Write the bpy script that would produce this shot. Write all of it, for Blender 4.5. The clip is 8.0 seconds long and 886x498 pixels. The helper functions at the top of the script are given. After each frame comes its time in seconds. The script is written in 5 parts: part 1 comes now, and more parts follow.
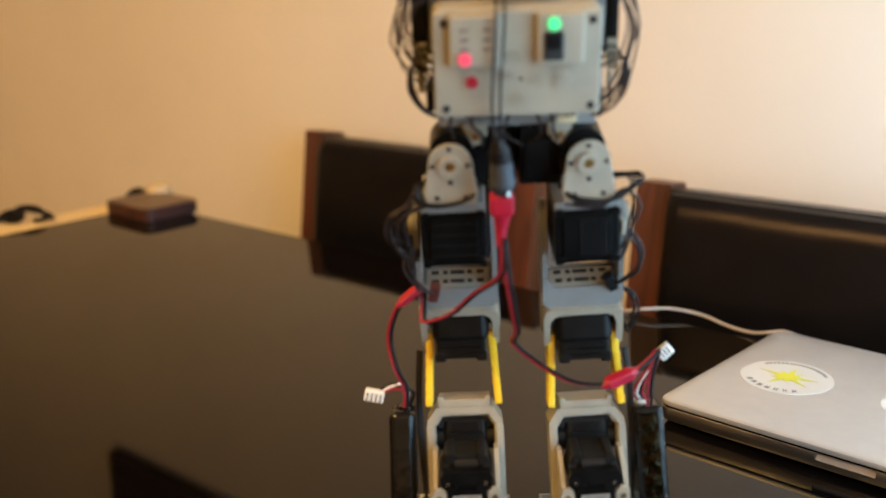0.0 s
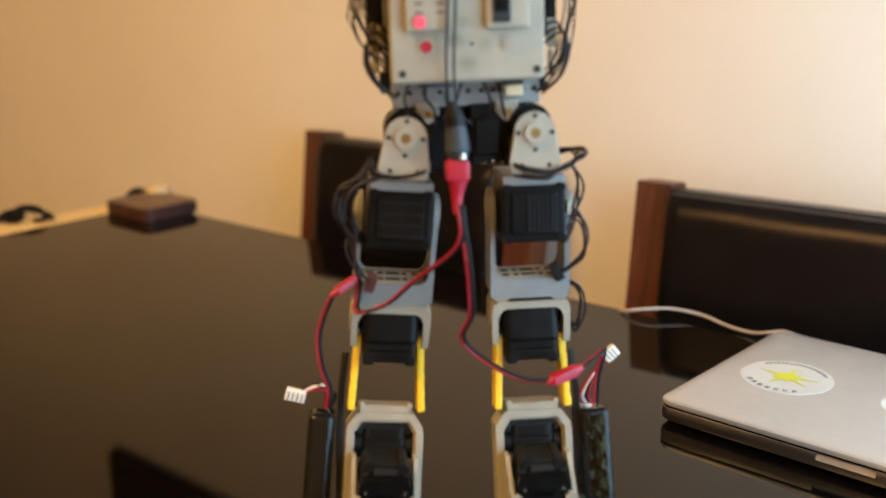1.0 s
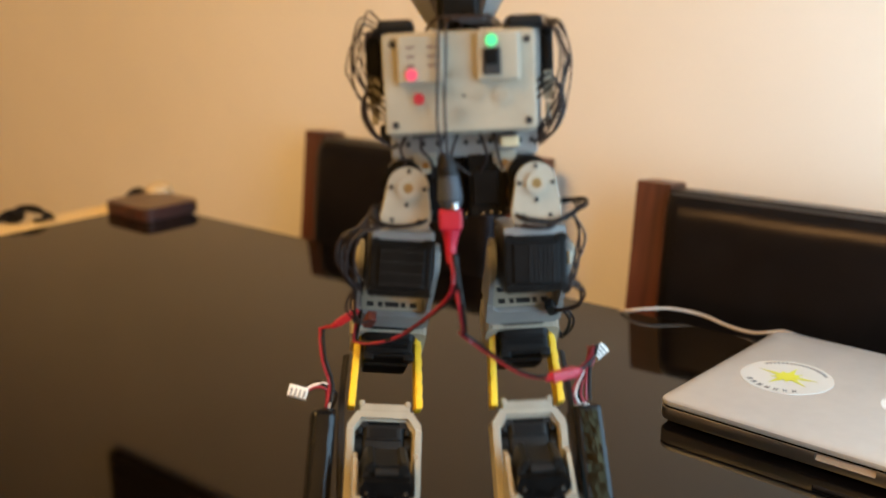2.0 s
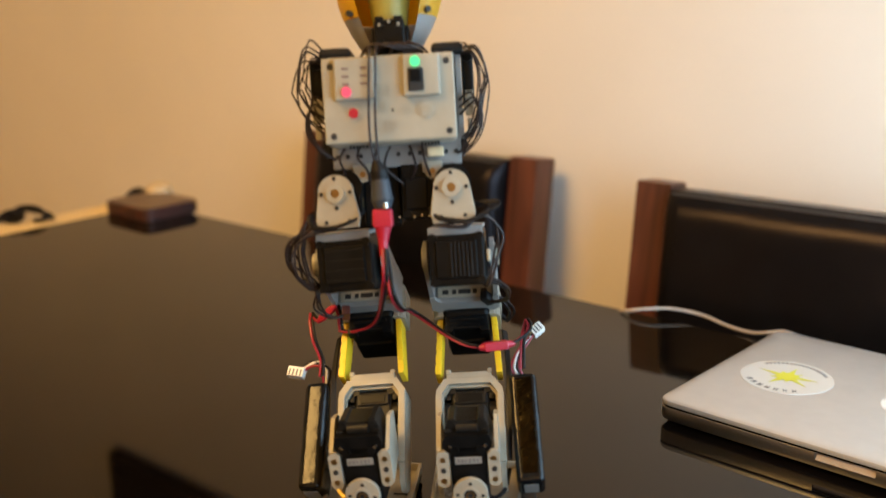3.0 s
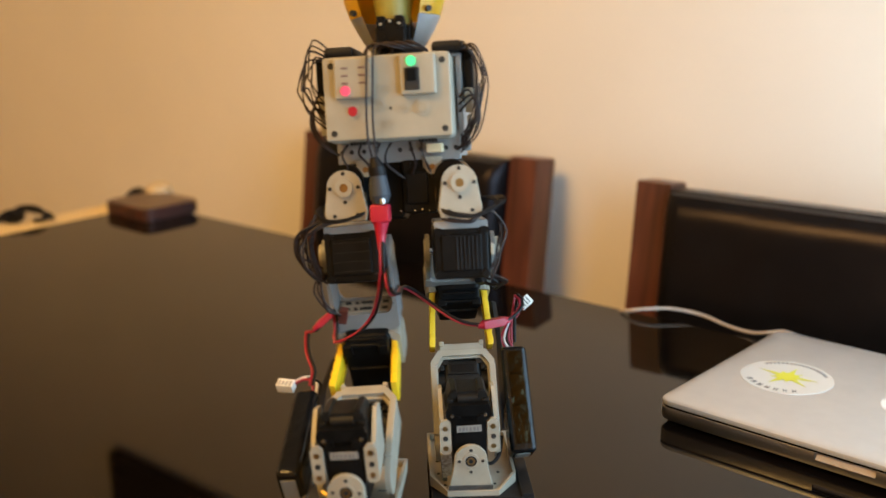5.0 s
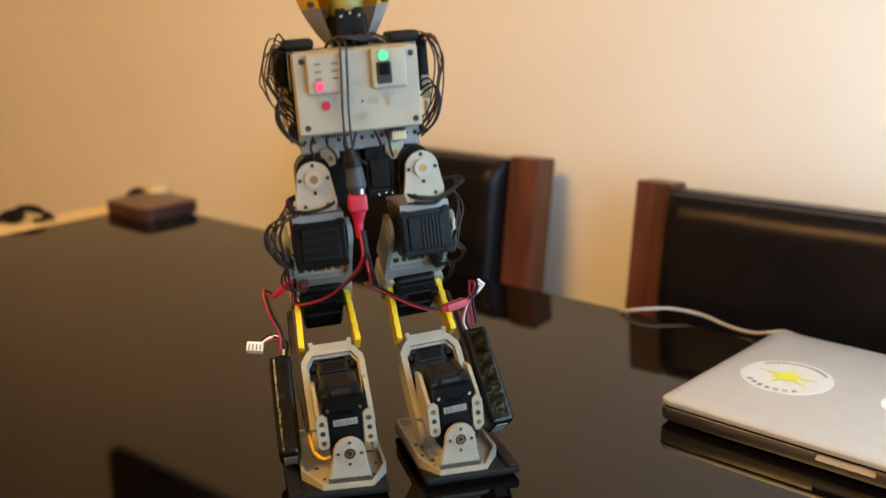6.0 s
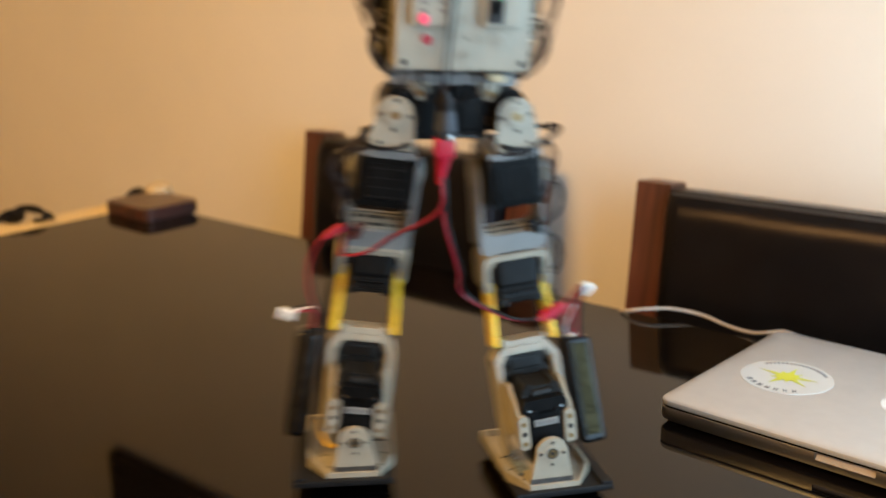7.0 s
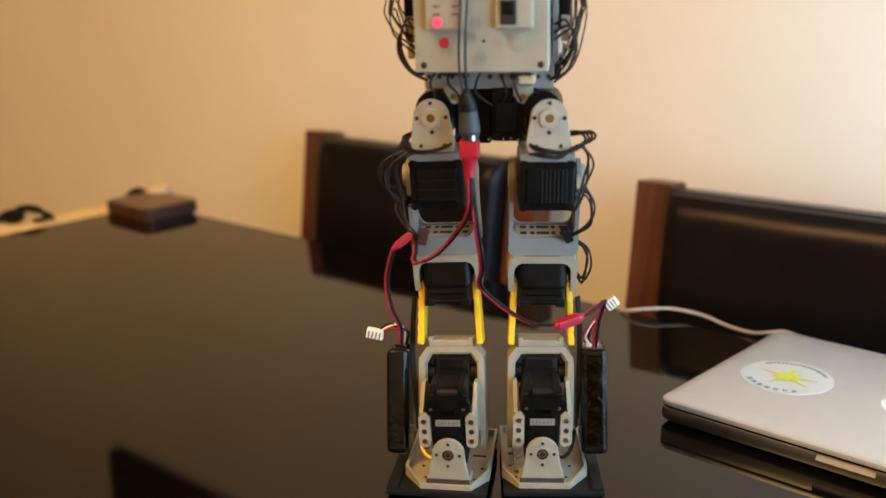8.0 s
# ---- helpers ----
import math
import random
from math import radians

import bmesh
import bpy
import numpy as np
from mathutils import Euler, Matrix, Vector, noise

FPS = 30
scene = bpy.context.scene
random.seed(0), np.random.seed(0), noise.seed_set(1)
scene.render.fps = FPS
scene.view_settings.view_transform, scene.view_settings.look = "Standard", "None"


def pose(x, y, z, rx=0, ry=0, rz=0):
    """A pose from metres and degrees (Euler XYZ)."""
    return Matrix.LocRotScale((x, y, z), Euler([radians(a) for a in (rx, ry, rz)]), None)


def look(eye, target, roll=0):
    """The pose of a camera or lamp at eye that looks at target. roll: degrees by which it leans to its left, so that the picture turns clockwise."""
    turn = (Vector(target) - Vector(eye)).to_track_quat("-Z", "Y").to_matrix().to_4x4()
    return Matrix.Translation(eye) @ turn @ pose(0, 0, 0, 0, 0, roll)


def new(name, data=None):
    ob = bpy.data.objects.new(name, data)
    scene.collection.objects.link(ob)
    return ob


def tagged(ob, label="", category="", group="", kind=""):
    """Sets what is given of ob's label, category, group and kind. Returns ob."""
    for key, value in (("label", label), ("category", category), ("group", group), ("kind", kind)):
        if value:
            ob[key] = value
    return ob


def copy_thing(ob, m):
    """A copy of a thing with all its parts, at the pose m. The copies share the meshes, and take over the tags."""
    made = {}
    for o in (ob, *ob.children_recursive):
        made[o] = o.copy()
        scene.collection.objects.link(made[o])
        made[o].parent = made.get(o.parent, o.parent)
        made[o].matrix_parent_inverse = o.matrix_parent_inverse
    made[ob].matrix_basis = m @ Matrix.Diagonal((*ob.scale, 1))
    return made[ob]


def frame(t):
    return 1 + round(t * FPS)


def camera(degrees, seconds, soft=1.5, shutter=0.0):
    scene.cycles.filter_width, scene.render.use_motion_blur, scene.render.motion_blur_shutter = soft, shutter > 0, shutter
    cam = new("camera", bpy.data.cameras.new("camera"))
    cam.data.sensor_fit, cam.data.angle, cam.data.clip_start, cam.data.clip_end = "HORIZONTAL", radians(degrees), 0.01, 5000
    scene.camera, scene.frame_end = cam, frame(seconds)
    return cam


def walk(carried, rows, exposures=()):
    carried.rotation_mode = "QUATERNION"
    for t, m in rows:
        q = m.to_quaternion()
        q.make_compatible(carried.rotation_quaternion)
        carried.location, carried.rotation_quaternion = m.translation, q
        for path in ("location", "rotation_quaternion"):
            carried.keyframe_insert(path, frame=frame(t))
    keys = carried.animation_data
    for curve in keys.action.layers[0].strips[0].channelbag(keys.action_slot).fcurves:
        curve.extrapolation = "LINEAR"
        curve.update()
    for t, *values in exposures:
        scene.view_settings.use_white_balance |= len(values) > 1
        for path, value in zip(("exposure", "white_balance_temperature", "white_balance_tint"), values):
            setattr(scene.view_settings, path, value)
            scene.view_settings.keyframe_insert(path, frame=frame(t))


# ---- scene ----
# ---- camera ----
TT = 0.75            # height of the table top
cam = camera(45.94, 8.0, soft=1.5, shutter=0.5)
cam.data.dof.use_dof = True
cam.data.dof.focus_distance = 0.80
cam.data.dof.aperture_fstop = 4.0
EYE = Vector((0.0, 0.0, TT + 0.37))
AIM = EYE + Vector((0.0, math.cos(radians(15.0)), -math.sin(radians(15.0))))
walk(cam, [(0.0, look(EYE, AIM, -0.5)), (8.0, look(EYE, AIM, -0.5))])

# ---- room axes: u along the long wall, v towards it ----
ROOM = Matrix.Rotation(radians(-40.0), 4, "Z")


def room(u, v, z=0.0, turn=0.0):
    return ROOM @ pose(u, v, z, 0, 0, turn)


U0, U1, V0, V1, ZC = -3.6, 0.26, -2.6, 1.22, 2.6     # inner faces of the room

# ---- light: daylight through the window, a warm ceiling lamp ----
world = bpy.data.worlds.new("sky")
scene.world = world
world.use_nodes = True
sky = world.node_tree.nodes.new("ShaderNodeTexSky")
sky.sky_type, sky.sun_disc = "NISHITA", False
sky.sun_elevation, sky.sun_rotation = radians(40), radians(200)
world.node_tree.links.new(sky.outputs[0], world.node_tree.nodes["Background"].inputs[0])
world.node_tree.nodes["Background"].inputs[1].default_value = 0.1
scene.view_settings.exposure = 0.05


def area_lamp(name, m, sx, sy, watts, colour):
    data = bpy.data.lights.new(name, "AREA")
    data.shape, data.size, data.size_y, data.energy, data.color = "RECTANGLE", sx, sy, watts, colour
    ob = new(name, data)
    ob.matrix_world = m
    return ob


area_lamp("window_daylight", ROOM @ look((U1 - 0.02, 0.69, 1.00), (-1, 0.69, 1.00)), 0.96, 1.10, 21.5, (0.49, 0.76, 1.0))
area_lamp("ceiling_light_glow", ROOM @ look((-0.90, -0.80, ZC - 0.10), (-0.90, -0.80, 0)), 0.9, 0.9, 70, (1.0, 0.580, 0.175))


# ---- materials ----
def mat(name, colour, rough=0.5, metal=0.0, vary=0.12, scale=40.0, bump=0.0, bscale=300.0, spec=0.5, emit=0.0, coat=0.0):
    m = bpy.data.materials.new(name)
    m.use_nodes = True
    nt = m.node_tree
    b = nt.nodes["Principled BSDF"]
    b.inputs["Roughness"].default_value, b.inputs["Metallic"].default_value = rough, metal
    b.inputs["Specular IOR Level"].default_value = spec
    b.inputs["Coat Weight"].default_value = coat
    co = nt.nodes.new("ShaderNodeTexCoord")
    n1 = nt.nodes.new("ShaderNodeTexNoise")
    n1.inputs["Scale"].default_value, n1.inputs["Detail"].default_value = scale, 6
    nt.links.new(co.outputs["Object"], n1.inputs["Vector"])
    ramp = nt.nodes.new("ShaderNodeValToRGB")
    lo = [max(0, c * (1 - vary)) for c in colour]
    hi = [min(1, c * (1 + vary)) for c in colour]
    ramp.color_ramp.elements[0].position, ramp.color_ramp.elements[1].position = 0.3, 0.7
    if emit:
        lo = hi = (0.02, 0.02, 0.02)
    ramp.color_ramp.elements[0].color, ramp.color_ramp.elements[1].color = (*lo, 1), (*hi, 1)
    nt.links.new(n1.outputs["Fac"], ramp.inputs["Fac"])
    nt.links.new(ramp.outputs[0], b.inputs["Base Color"])
    n2 = nt.nodes.new("ShaderNodeTexNoise")
    n2.inputs["Scale"].default_value, n2.inputs["Detail"].default_value = scale * 0.23, 3
    nt.links.new(co.outputs["Object"], n2.inputs["Vector"])
    rr = nt.nodes.new("ShaderNodeMapRange")
    rr.inputs["To Min"].default_value, rr.inputs["To Max"].default_value = rough * 0.8, min(1.0, rough * 1.25)
    nt.links.new(n2.outputs["Fac"], rr.inputs["Value"])
    nt.links.new(rr.outputs[0], b.inputs["Roughness"])
    if bump:
        n3 = nt.nodes.new("ShaderNodeTexNoise")
        n3.inputs["Scale"].default_value, n3.inputs["Detail"].default_value = bscale, 4
        nt.links.new(co.outputs["Object"], n3.inputs["Vector"])
        bp = nt.nodes.new("ShaderNodeBump")
        bp.inputs["Strength"].default_value, bp.inputs["Distance"].default_value = bump, 0.002
        nt.links.new(n3.outputs["Fac"], bp.inputs["Height"])
        nt.links.new(bp.outputs[0], b.inputs["Normal"])
    if emit:
        b.inputs["Emission Color"].default_value = (*colour, 1)
        b.inputs["Emission Strength"].default_value = emit
    return m


def wood_mat(name, dark, light, scale=14.0, axis=2, rough=0.4):
    m = mat(name, light, rough)
    nt = m.node_tree
    b = nt.nodes["Principled BSDF"]
    co = nt.nodes.new("ShaderNodeTexCoord")
    mp = nt.nodes.new("ShaderNodeMapping")
    stretch = [1.0, 1.0, 1.0]
    stretch[axis] = 0.08
    mp.inputs["Scale"].default_value = stretch
    n = nt.nodes.new("ShaderNodeTexNoise")
    n.inputs["Scale"].default_value, n.inputs["Detail"].default_value, n.inputs["Distortion"].default_value = scale * 6, 8, 0.6
    ramp = nt.nodes.new("ShaderNodeValToRGB")
    ramp.color_ramp.elements[0].position, ramp.color_ramp.elements[1].position = 0.35, 0.68
    ramp.color_ramp.elements[0].color, ramp.color_ramp.elements[1].color = (*dark, 1), (*light, 1)
    nt.links.new(co.outputs["Object"], mp.inputs[0])
    nt.links.new(mp.outputs[0], n.inputs["Vector"])
    nt.links.new(n.outputs["Fac"], ramp.inputs[0])
    nt.links.new(ramp.outputs[0], b.inputs["Base Color"])
    return m


M_WALL = mat("wall_paint", (0.735, 0.680, 0.600), 0.75, vary=0.035, scale=3.0, bump=0.12, bscale=90)
M_CEIL = mat("ceiling_paint", (0.78, 0.74, 0.66), 0.85, vary=0.03, scale=4)
M_FLOOR = wood_mat("floor_wood", (0.10, 0.05, 0.025), (0.22, 0.12, 0.06), 8, 0, 0.35)
M_GLASS = mat("black_table_glass", (0.0028, 0.0019, 0.0015), 0.03, vary=0.3, scale=6, spec=0.245)
M_TLEG = wood_mat("table_wood", (0.04, 0.015, 0.010), (0.10, 0.038, 0.022), 10, 2, 0.35)
M_WOOD = wood_mat("chair_wood", (0.050, 0.014, 0.008), (0.135, 0.040, 0.022), 9, 2, 0.38)
M_LEATHER = mat("black_leather", (0.0035, 0.0032, 0.0032), 0.31, vary=0.25, scale=30, bump=0.10, bscale=420, spec=0.18)
M_LEATHER.node_tree.nodes["Principled BSDF"].inputs["Specular Tint"].default_value = (1.0, 0.85, 0.95, 1)
M_WHITE = mat("white_laminate", (0.76, 0.60, 0.34), 0.5, vary=0.06, scale=12)
M_BOXTOP = wood_mat("box_top", (0.070, 0.040, 0.028), (0.125, 0.072, 0.050), 12, 0, 0.35)
M_BOX = wood_mat("box_wood", (0.016, 0.005, 0.004), (0.075, 0.020, 0.011), 12, 0, 0.55)
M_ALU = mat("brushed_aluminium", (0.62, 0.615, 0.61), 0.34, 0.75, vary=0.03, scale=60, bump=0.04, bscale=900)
# lid aluminium again, darkened for shade and the dark table its sides mirror
M_SHELL = mat("shaded_aluminium", (0.36, 0.345, 0.33), 0.32, 1.0, vary=0.03, scale=60, bump=0.04, bscale=900)
M_ALUD = mat("gap_shade", (0.004, 0.003, 0.003), 0.7, spec=0.05)
M_STICK = mat("sticker_white", (0.53, 0.515, 0.48), 0.35, vary=0.02)
M_STAR = mat("sticker_yellow", (0.54, 0.53, 0.03), 0.35, vary=0.06)
M_INK = mat("sticker_ink", (0.13, 0.13, 0.13), 0.4)
M_LOGO = mat("logo_white", (0.62, 0.62, 0.61), 0.2)
M_CABLE = mat("white_cable", (0.42, 0.36, 0.31), 0.45, vary=0.05)
M_GREY = mat("light_grey_plastic", (0.285, 0.256, 0.198), 0.42, vary=0.10, scale=70, bump=0.05, bscale=700)
M_BLUE = mat("blue_grey_plastic", (0.195, 0.196, 0.190), 0.42, vary=0.07, scale=70, bump=0.05, bscale=700)
M_CASE = mat("controller_plastic", (0.283, 0.256, 0.197), 0.45, vary=0.08, scale=60, bump=0.05, bscale=700)
M_BLACK = mat("black_servo_plastic", (0.0045, 0.0044, 0.0044), 0.34, vary=0.35, scale=90, bump=0.02, bscale=1500, spec=0.11)
M_BLACK2 = mat("black_dull_plastic", (0.008, 0.008, 0.0085), 0.5, vary=0.3, scale=60, bump=0.1, bscale=500, spec=0.18)
M_DARK = mat("dark_hole", (0.008, 0.008, 0.008), 0.7)
M_YEL = mat("yellow_plastic", (0.78, 0.50, 0.015), 0.38, vary=0.08, scale=80)
M_RED = mat("red_plastic", (0.34, 0.008, 0.026), 0.35, vary=0.1, scale=80)
M_REDW = mat("red_wire", (0.26, 0.009, 0.022), 0.4, vary=0.1)
M_BLKW = mat("black_wire", (0.008, 0.0065, 0.0065), 0.45, vary=0.2, spec=0.2)
M_WHW = mat("white_wire", (0.75, 0.73, 0.70), 0.4, vary=0.05)
M_PLUG = mat("white_nylon_plug", (0.74, 0.72, 0.66), 0.4, vary=0.04)
M_GREYPLUG = mat("grey_rubber", (0.036, 0.041, 0.050), 0.45, vary=0.15, spec=0.3)
M_HORN = mat("horn_white", (0.30, 0.275, 0.215), 0.4, vary=0.05)
M_BRASS = mat("brass_screw", (0.24, 0.15, 0.06), 0.4, 1.0)
M_STEEL = mat("steel_screw", (0.55, 0.54, 0.52), 0.25, 1.0)
M_WRAP = mat("black_shrink_wrap", (0.005, 0.005, 0.0052), 0.17, vary=0.3, scale=50, bump=0.5, bscale=110, coat=0.08, spec=0.22)
M_SHEEN = mat("warm_sheen_layer", (0.020, 0.0155, 0.008), 0.17, 1.0, vary=0.4, scale=60, bump=0.6, bscale=120)
M_MATT = mat("matt_black_panel", (0.006, 0.006, 0.006), 0.8, vary=0.2, spec=0.05)
M_LABEL = mat("silver_label", (0.22, 0.215, 0.20), 0.4, vary=0.04)
M_LEDR = mat("red_light", (1.0, 0.07, 0.15), 0.4, vary=0.0, emit=1.1)
M_LEDG = mat("green_light", (0.06, 0.95, 0.32), 0.4, vary=0.0, emit=1.3)
M_LEDOFF = mat("unlit_indicator", (0.10, 0.055, 0.055), 0.4)
M_HELMY = mat("helmet_yellow", (0.72, 0.42, 0.02), 0.35, vary=0.08)
M_HELMS = mat("helmet_silver", (0.42, 0.41, 0.39), 0.35, 0.2, vary=0.06)
M_HELMIN = mat("helmet_inside", (0.20, 0.17, 0.03), 0.5, vary=0.15)
M_PCB = mat("sensor_board", (0.12, 0.16, 0.20), 0.35, vary=0.8, scale=400)
M_CREAM = mat("cream_plastic", (0.56, 0.43, 0.25), 0.5, vary=0.04)
M_DRUM = mat("lighter_black_plastic", (0.0085, 0.0078, 0.007), 0.42, vary=0.35, scale=120, bump=0.05, bscale=900, spec=0.2)
M_STRIP = mat("dull_grey_strip", (0.045, 0.043, 0.040), 0.4, vary=0.5, scale=260)
M_SCOOP = mat("satin_aluminium", (0.23, 0.195, 0.17), 0.55, 0.25, vary=0.04, scale=60)
M_OLIVE = mat("olive_plastic", (0.120, 0.115, 0.060), 0.45, vary=0.15, scale=90)
M_LEADB = mat("brown_black_wire", (0.020, 0.012, 0.010), 0.45, vary=0.25, spec=0.3)
M_BRNPLUG = mat("brown_plug", (0.070, 0.018, 0.014), 0.45, vary=0.15)
M_PANE = mat("window_glass_frame", (0.78, 0.77, 0.74), 0.4)


# ---- mesh helpers ----
def box(bm, lo, hi, m=None, bev=0.0, seg=2):
    lo, hi = Vector(lo), Vector(hi)
    made = bmesh.ops.create_cube(bm, size=1.0, matrix=Matrix.LocRotScale((lo + hi) / 2, None, hi - lo))["verts"]
    if bev:
        edges = list({e for v in made for e in v.link_edges})
        made = list({v for f in bmesh.ops.bevel(bm, geom=edges, offset=bev, segments=seg, profile=0.5, affect="EDGES")["faces"] for v in f.verts} | {v for v in made if v.is_valid})
    if m is not None:
        bmesh.ops.transform(bm, matrix=m, verts=made)
    return made


def cyl(bm, a, b, r, r2=None, seg=20):
    a, b = Vector(a), Vector(b)
    m = Matrix.Translation((a + b) / 2) @ (b - a).to_track_quat("Z", "Y").to_matrix().to_4x4()
    return bmesh.ops.create_cone(bm, cap_ends=True, segments=seg, radius1=r, radius2=r if r2 is None else r2, depth=(b - a).length, matrix=m)["verts"]


def ring(bm, c, axis, r_in, r_out, depth, seg=24):
    """A washer: centre of its outer face c, axis outwards."""
    axis = Vector(axis).normalized()
    q = axis.to_track_quat("Z", "Y").to_matrix()
    loops = []
    for r, d in ((r_in, 0), (r_out, 0), (r_out, -depth), (r_in, -depth)):
        loops.append([bm.verts.new(Vector(c) + q @ Vector((r * math.cos(2 * math.pi * k / seg), r * math.sin(2 * math.pi * k / seg), d))) for k in range(seg)])
    for i in range(4):
        a, b = loops[i], loops[(i + 1) % 4]
        for k in range(seg):
            bm.faces.new((a[k], a[(k + 1) % seg], b[(k + 1) % seg], b[k]))


def slab(bm, pts, y0, y1, m=None):
    """A plate with the outline pts (x, z), from y0 to y1."""
    a = [bm.verts.new((x, y0, z)) for x, z in pts]
    b = [bm.verts.new((x, y1, z)) for x, z in pts]
    bm.faces.new(a)
    bm.faces.new(b[::-1])
    n = len(pts)
    for i in range(n):
        bm.faces.new((a[i], b[i], b[(i + 1) % n], a[(i + 1) % n]))
    if m is not None:
        bmesh.ops.transform(bm, matrix=m, verts=a + b)


def frame_slab(bm, outer, inner, y0, y1):
    """A frame between two outlines of the same count, from y0 to y1."""
    n = len(outer)
    oa, ob_ = [[bm.verts.new((x, y, z)) for x, z in outer] for y in (y0, y1)]
    ia, ib = [[bm.verts.new((x, y, z)) for x, z in inner] for y in (y0, y1)]
    for i in range(n):
        j = (i + 1) % n
        for quad in ((oa[i], oa[j], ia[j], ia[i]), (ob_[j], ob_[i], ib[i], ib[j]), (oa[j], oa[i], ob_[i], ob_[j]), (ia[i], ia[j], ib[j], ib[i])):
            bm.faces.new(quad)


def tube(bm, pts, r, seg=8, steps=6):
    """A round tube along a smooth line through pts."""
    P = [Vector(p) for p in pts]
    line = []
    for i in range(len(P) - 1):
        p0, p1, p2, p3 = P[max(i - 1, 0)], P[i], P[i + 1], P[min(i + 2, len(P) - 1)]
        for k in range(steps):
            s = k / steps
            line.append(0.5 * (2 * p1 + (p2 - p0) * s + (2 * p0 - 5 * p1 + 4 * p2 - p3) * s * s + (3 * p1 - p0 - 3 * p2 + p3) * s ** 3))
    line.append(P[-1])
    rings, prev = [], None
    for i, p in enumerate(line):
        d = (line[min(i + 1, len(line) - 1)] - line[max(i - 1, 0)]).normalized()
        n = d.orthogonal().normalized() if prev is None else (prev - d * prev.dot(d)).normalized()
        prev = n
        w = d.cross(n)
        rings.append([bm.verts.new(p + r * (math.cos(2 * math.pi * k / seg) * n + math.sin(2 * math.pi * k / seg) * w)) for k in range(seg)])
    for a, b in zip(rings, rings[1:]):
        for k in range(seg):
            bm.faces.new((a[k], a[(k + 1) % seg], b[(k + 1) % seg], b[k]))
    bm.faces.new(rings[0][::-1])
    bm.faces.new(rings[-1])


def mesh_of(name, bm, material, smooth=True):
    bmesh.ops.recalc_face_normals(bm, faces=bm.faces)
    me = bpy.data.meshes.new(name)
    bm.to_mesh(me)
    bm.free()
    me.materials.append(material)
    if smooth:
        me.polygons.foreach_set("use_smooth", [True] * len(me.polygons))
        me.set_sharp_from_angle(angle=radians(35))
    return me


def part(name, bm, material, parent, label="", m=None):
    ob = new(name, mesh_of(name, bm, material))
    ob.parent = parent
    if m is not None:
        ob.matrix_basis = m
    even_normals(ob)
    return tagged(ob, label) if label else ob


def single(name, bm, material, m, label, category, kind="", group=""):
    ob = new(name, mesh_of(name, bm, material))
    ob.matrix_basis = m
    even_normals(ob)
    return tagged(ob, label, category, group, kind)


def even_normals(ob):
    mod = ob.modifiers.new("even_normals", "WEIGHTED_NORMAL")
    mod.keep_sharp, mod.weight = True, 90


def base(name, m, label, category, group="", parent=None):
    ob = new(name)
    ob.empty_display_size = 0.05
    ob.matrix_basis = m
    ob.parent = parent
    return tagged(ob, label, category, group)


def B():
    return bmesh.new()


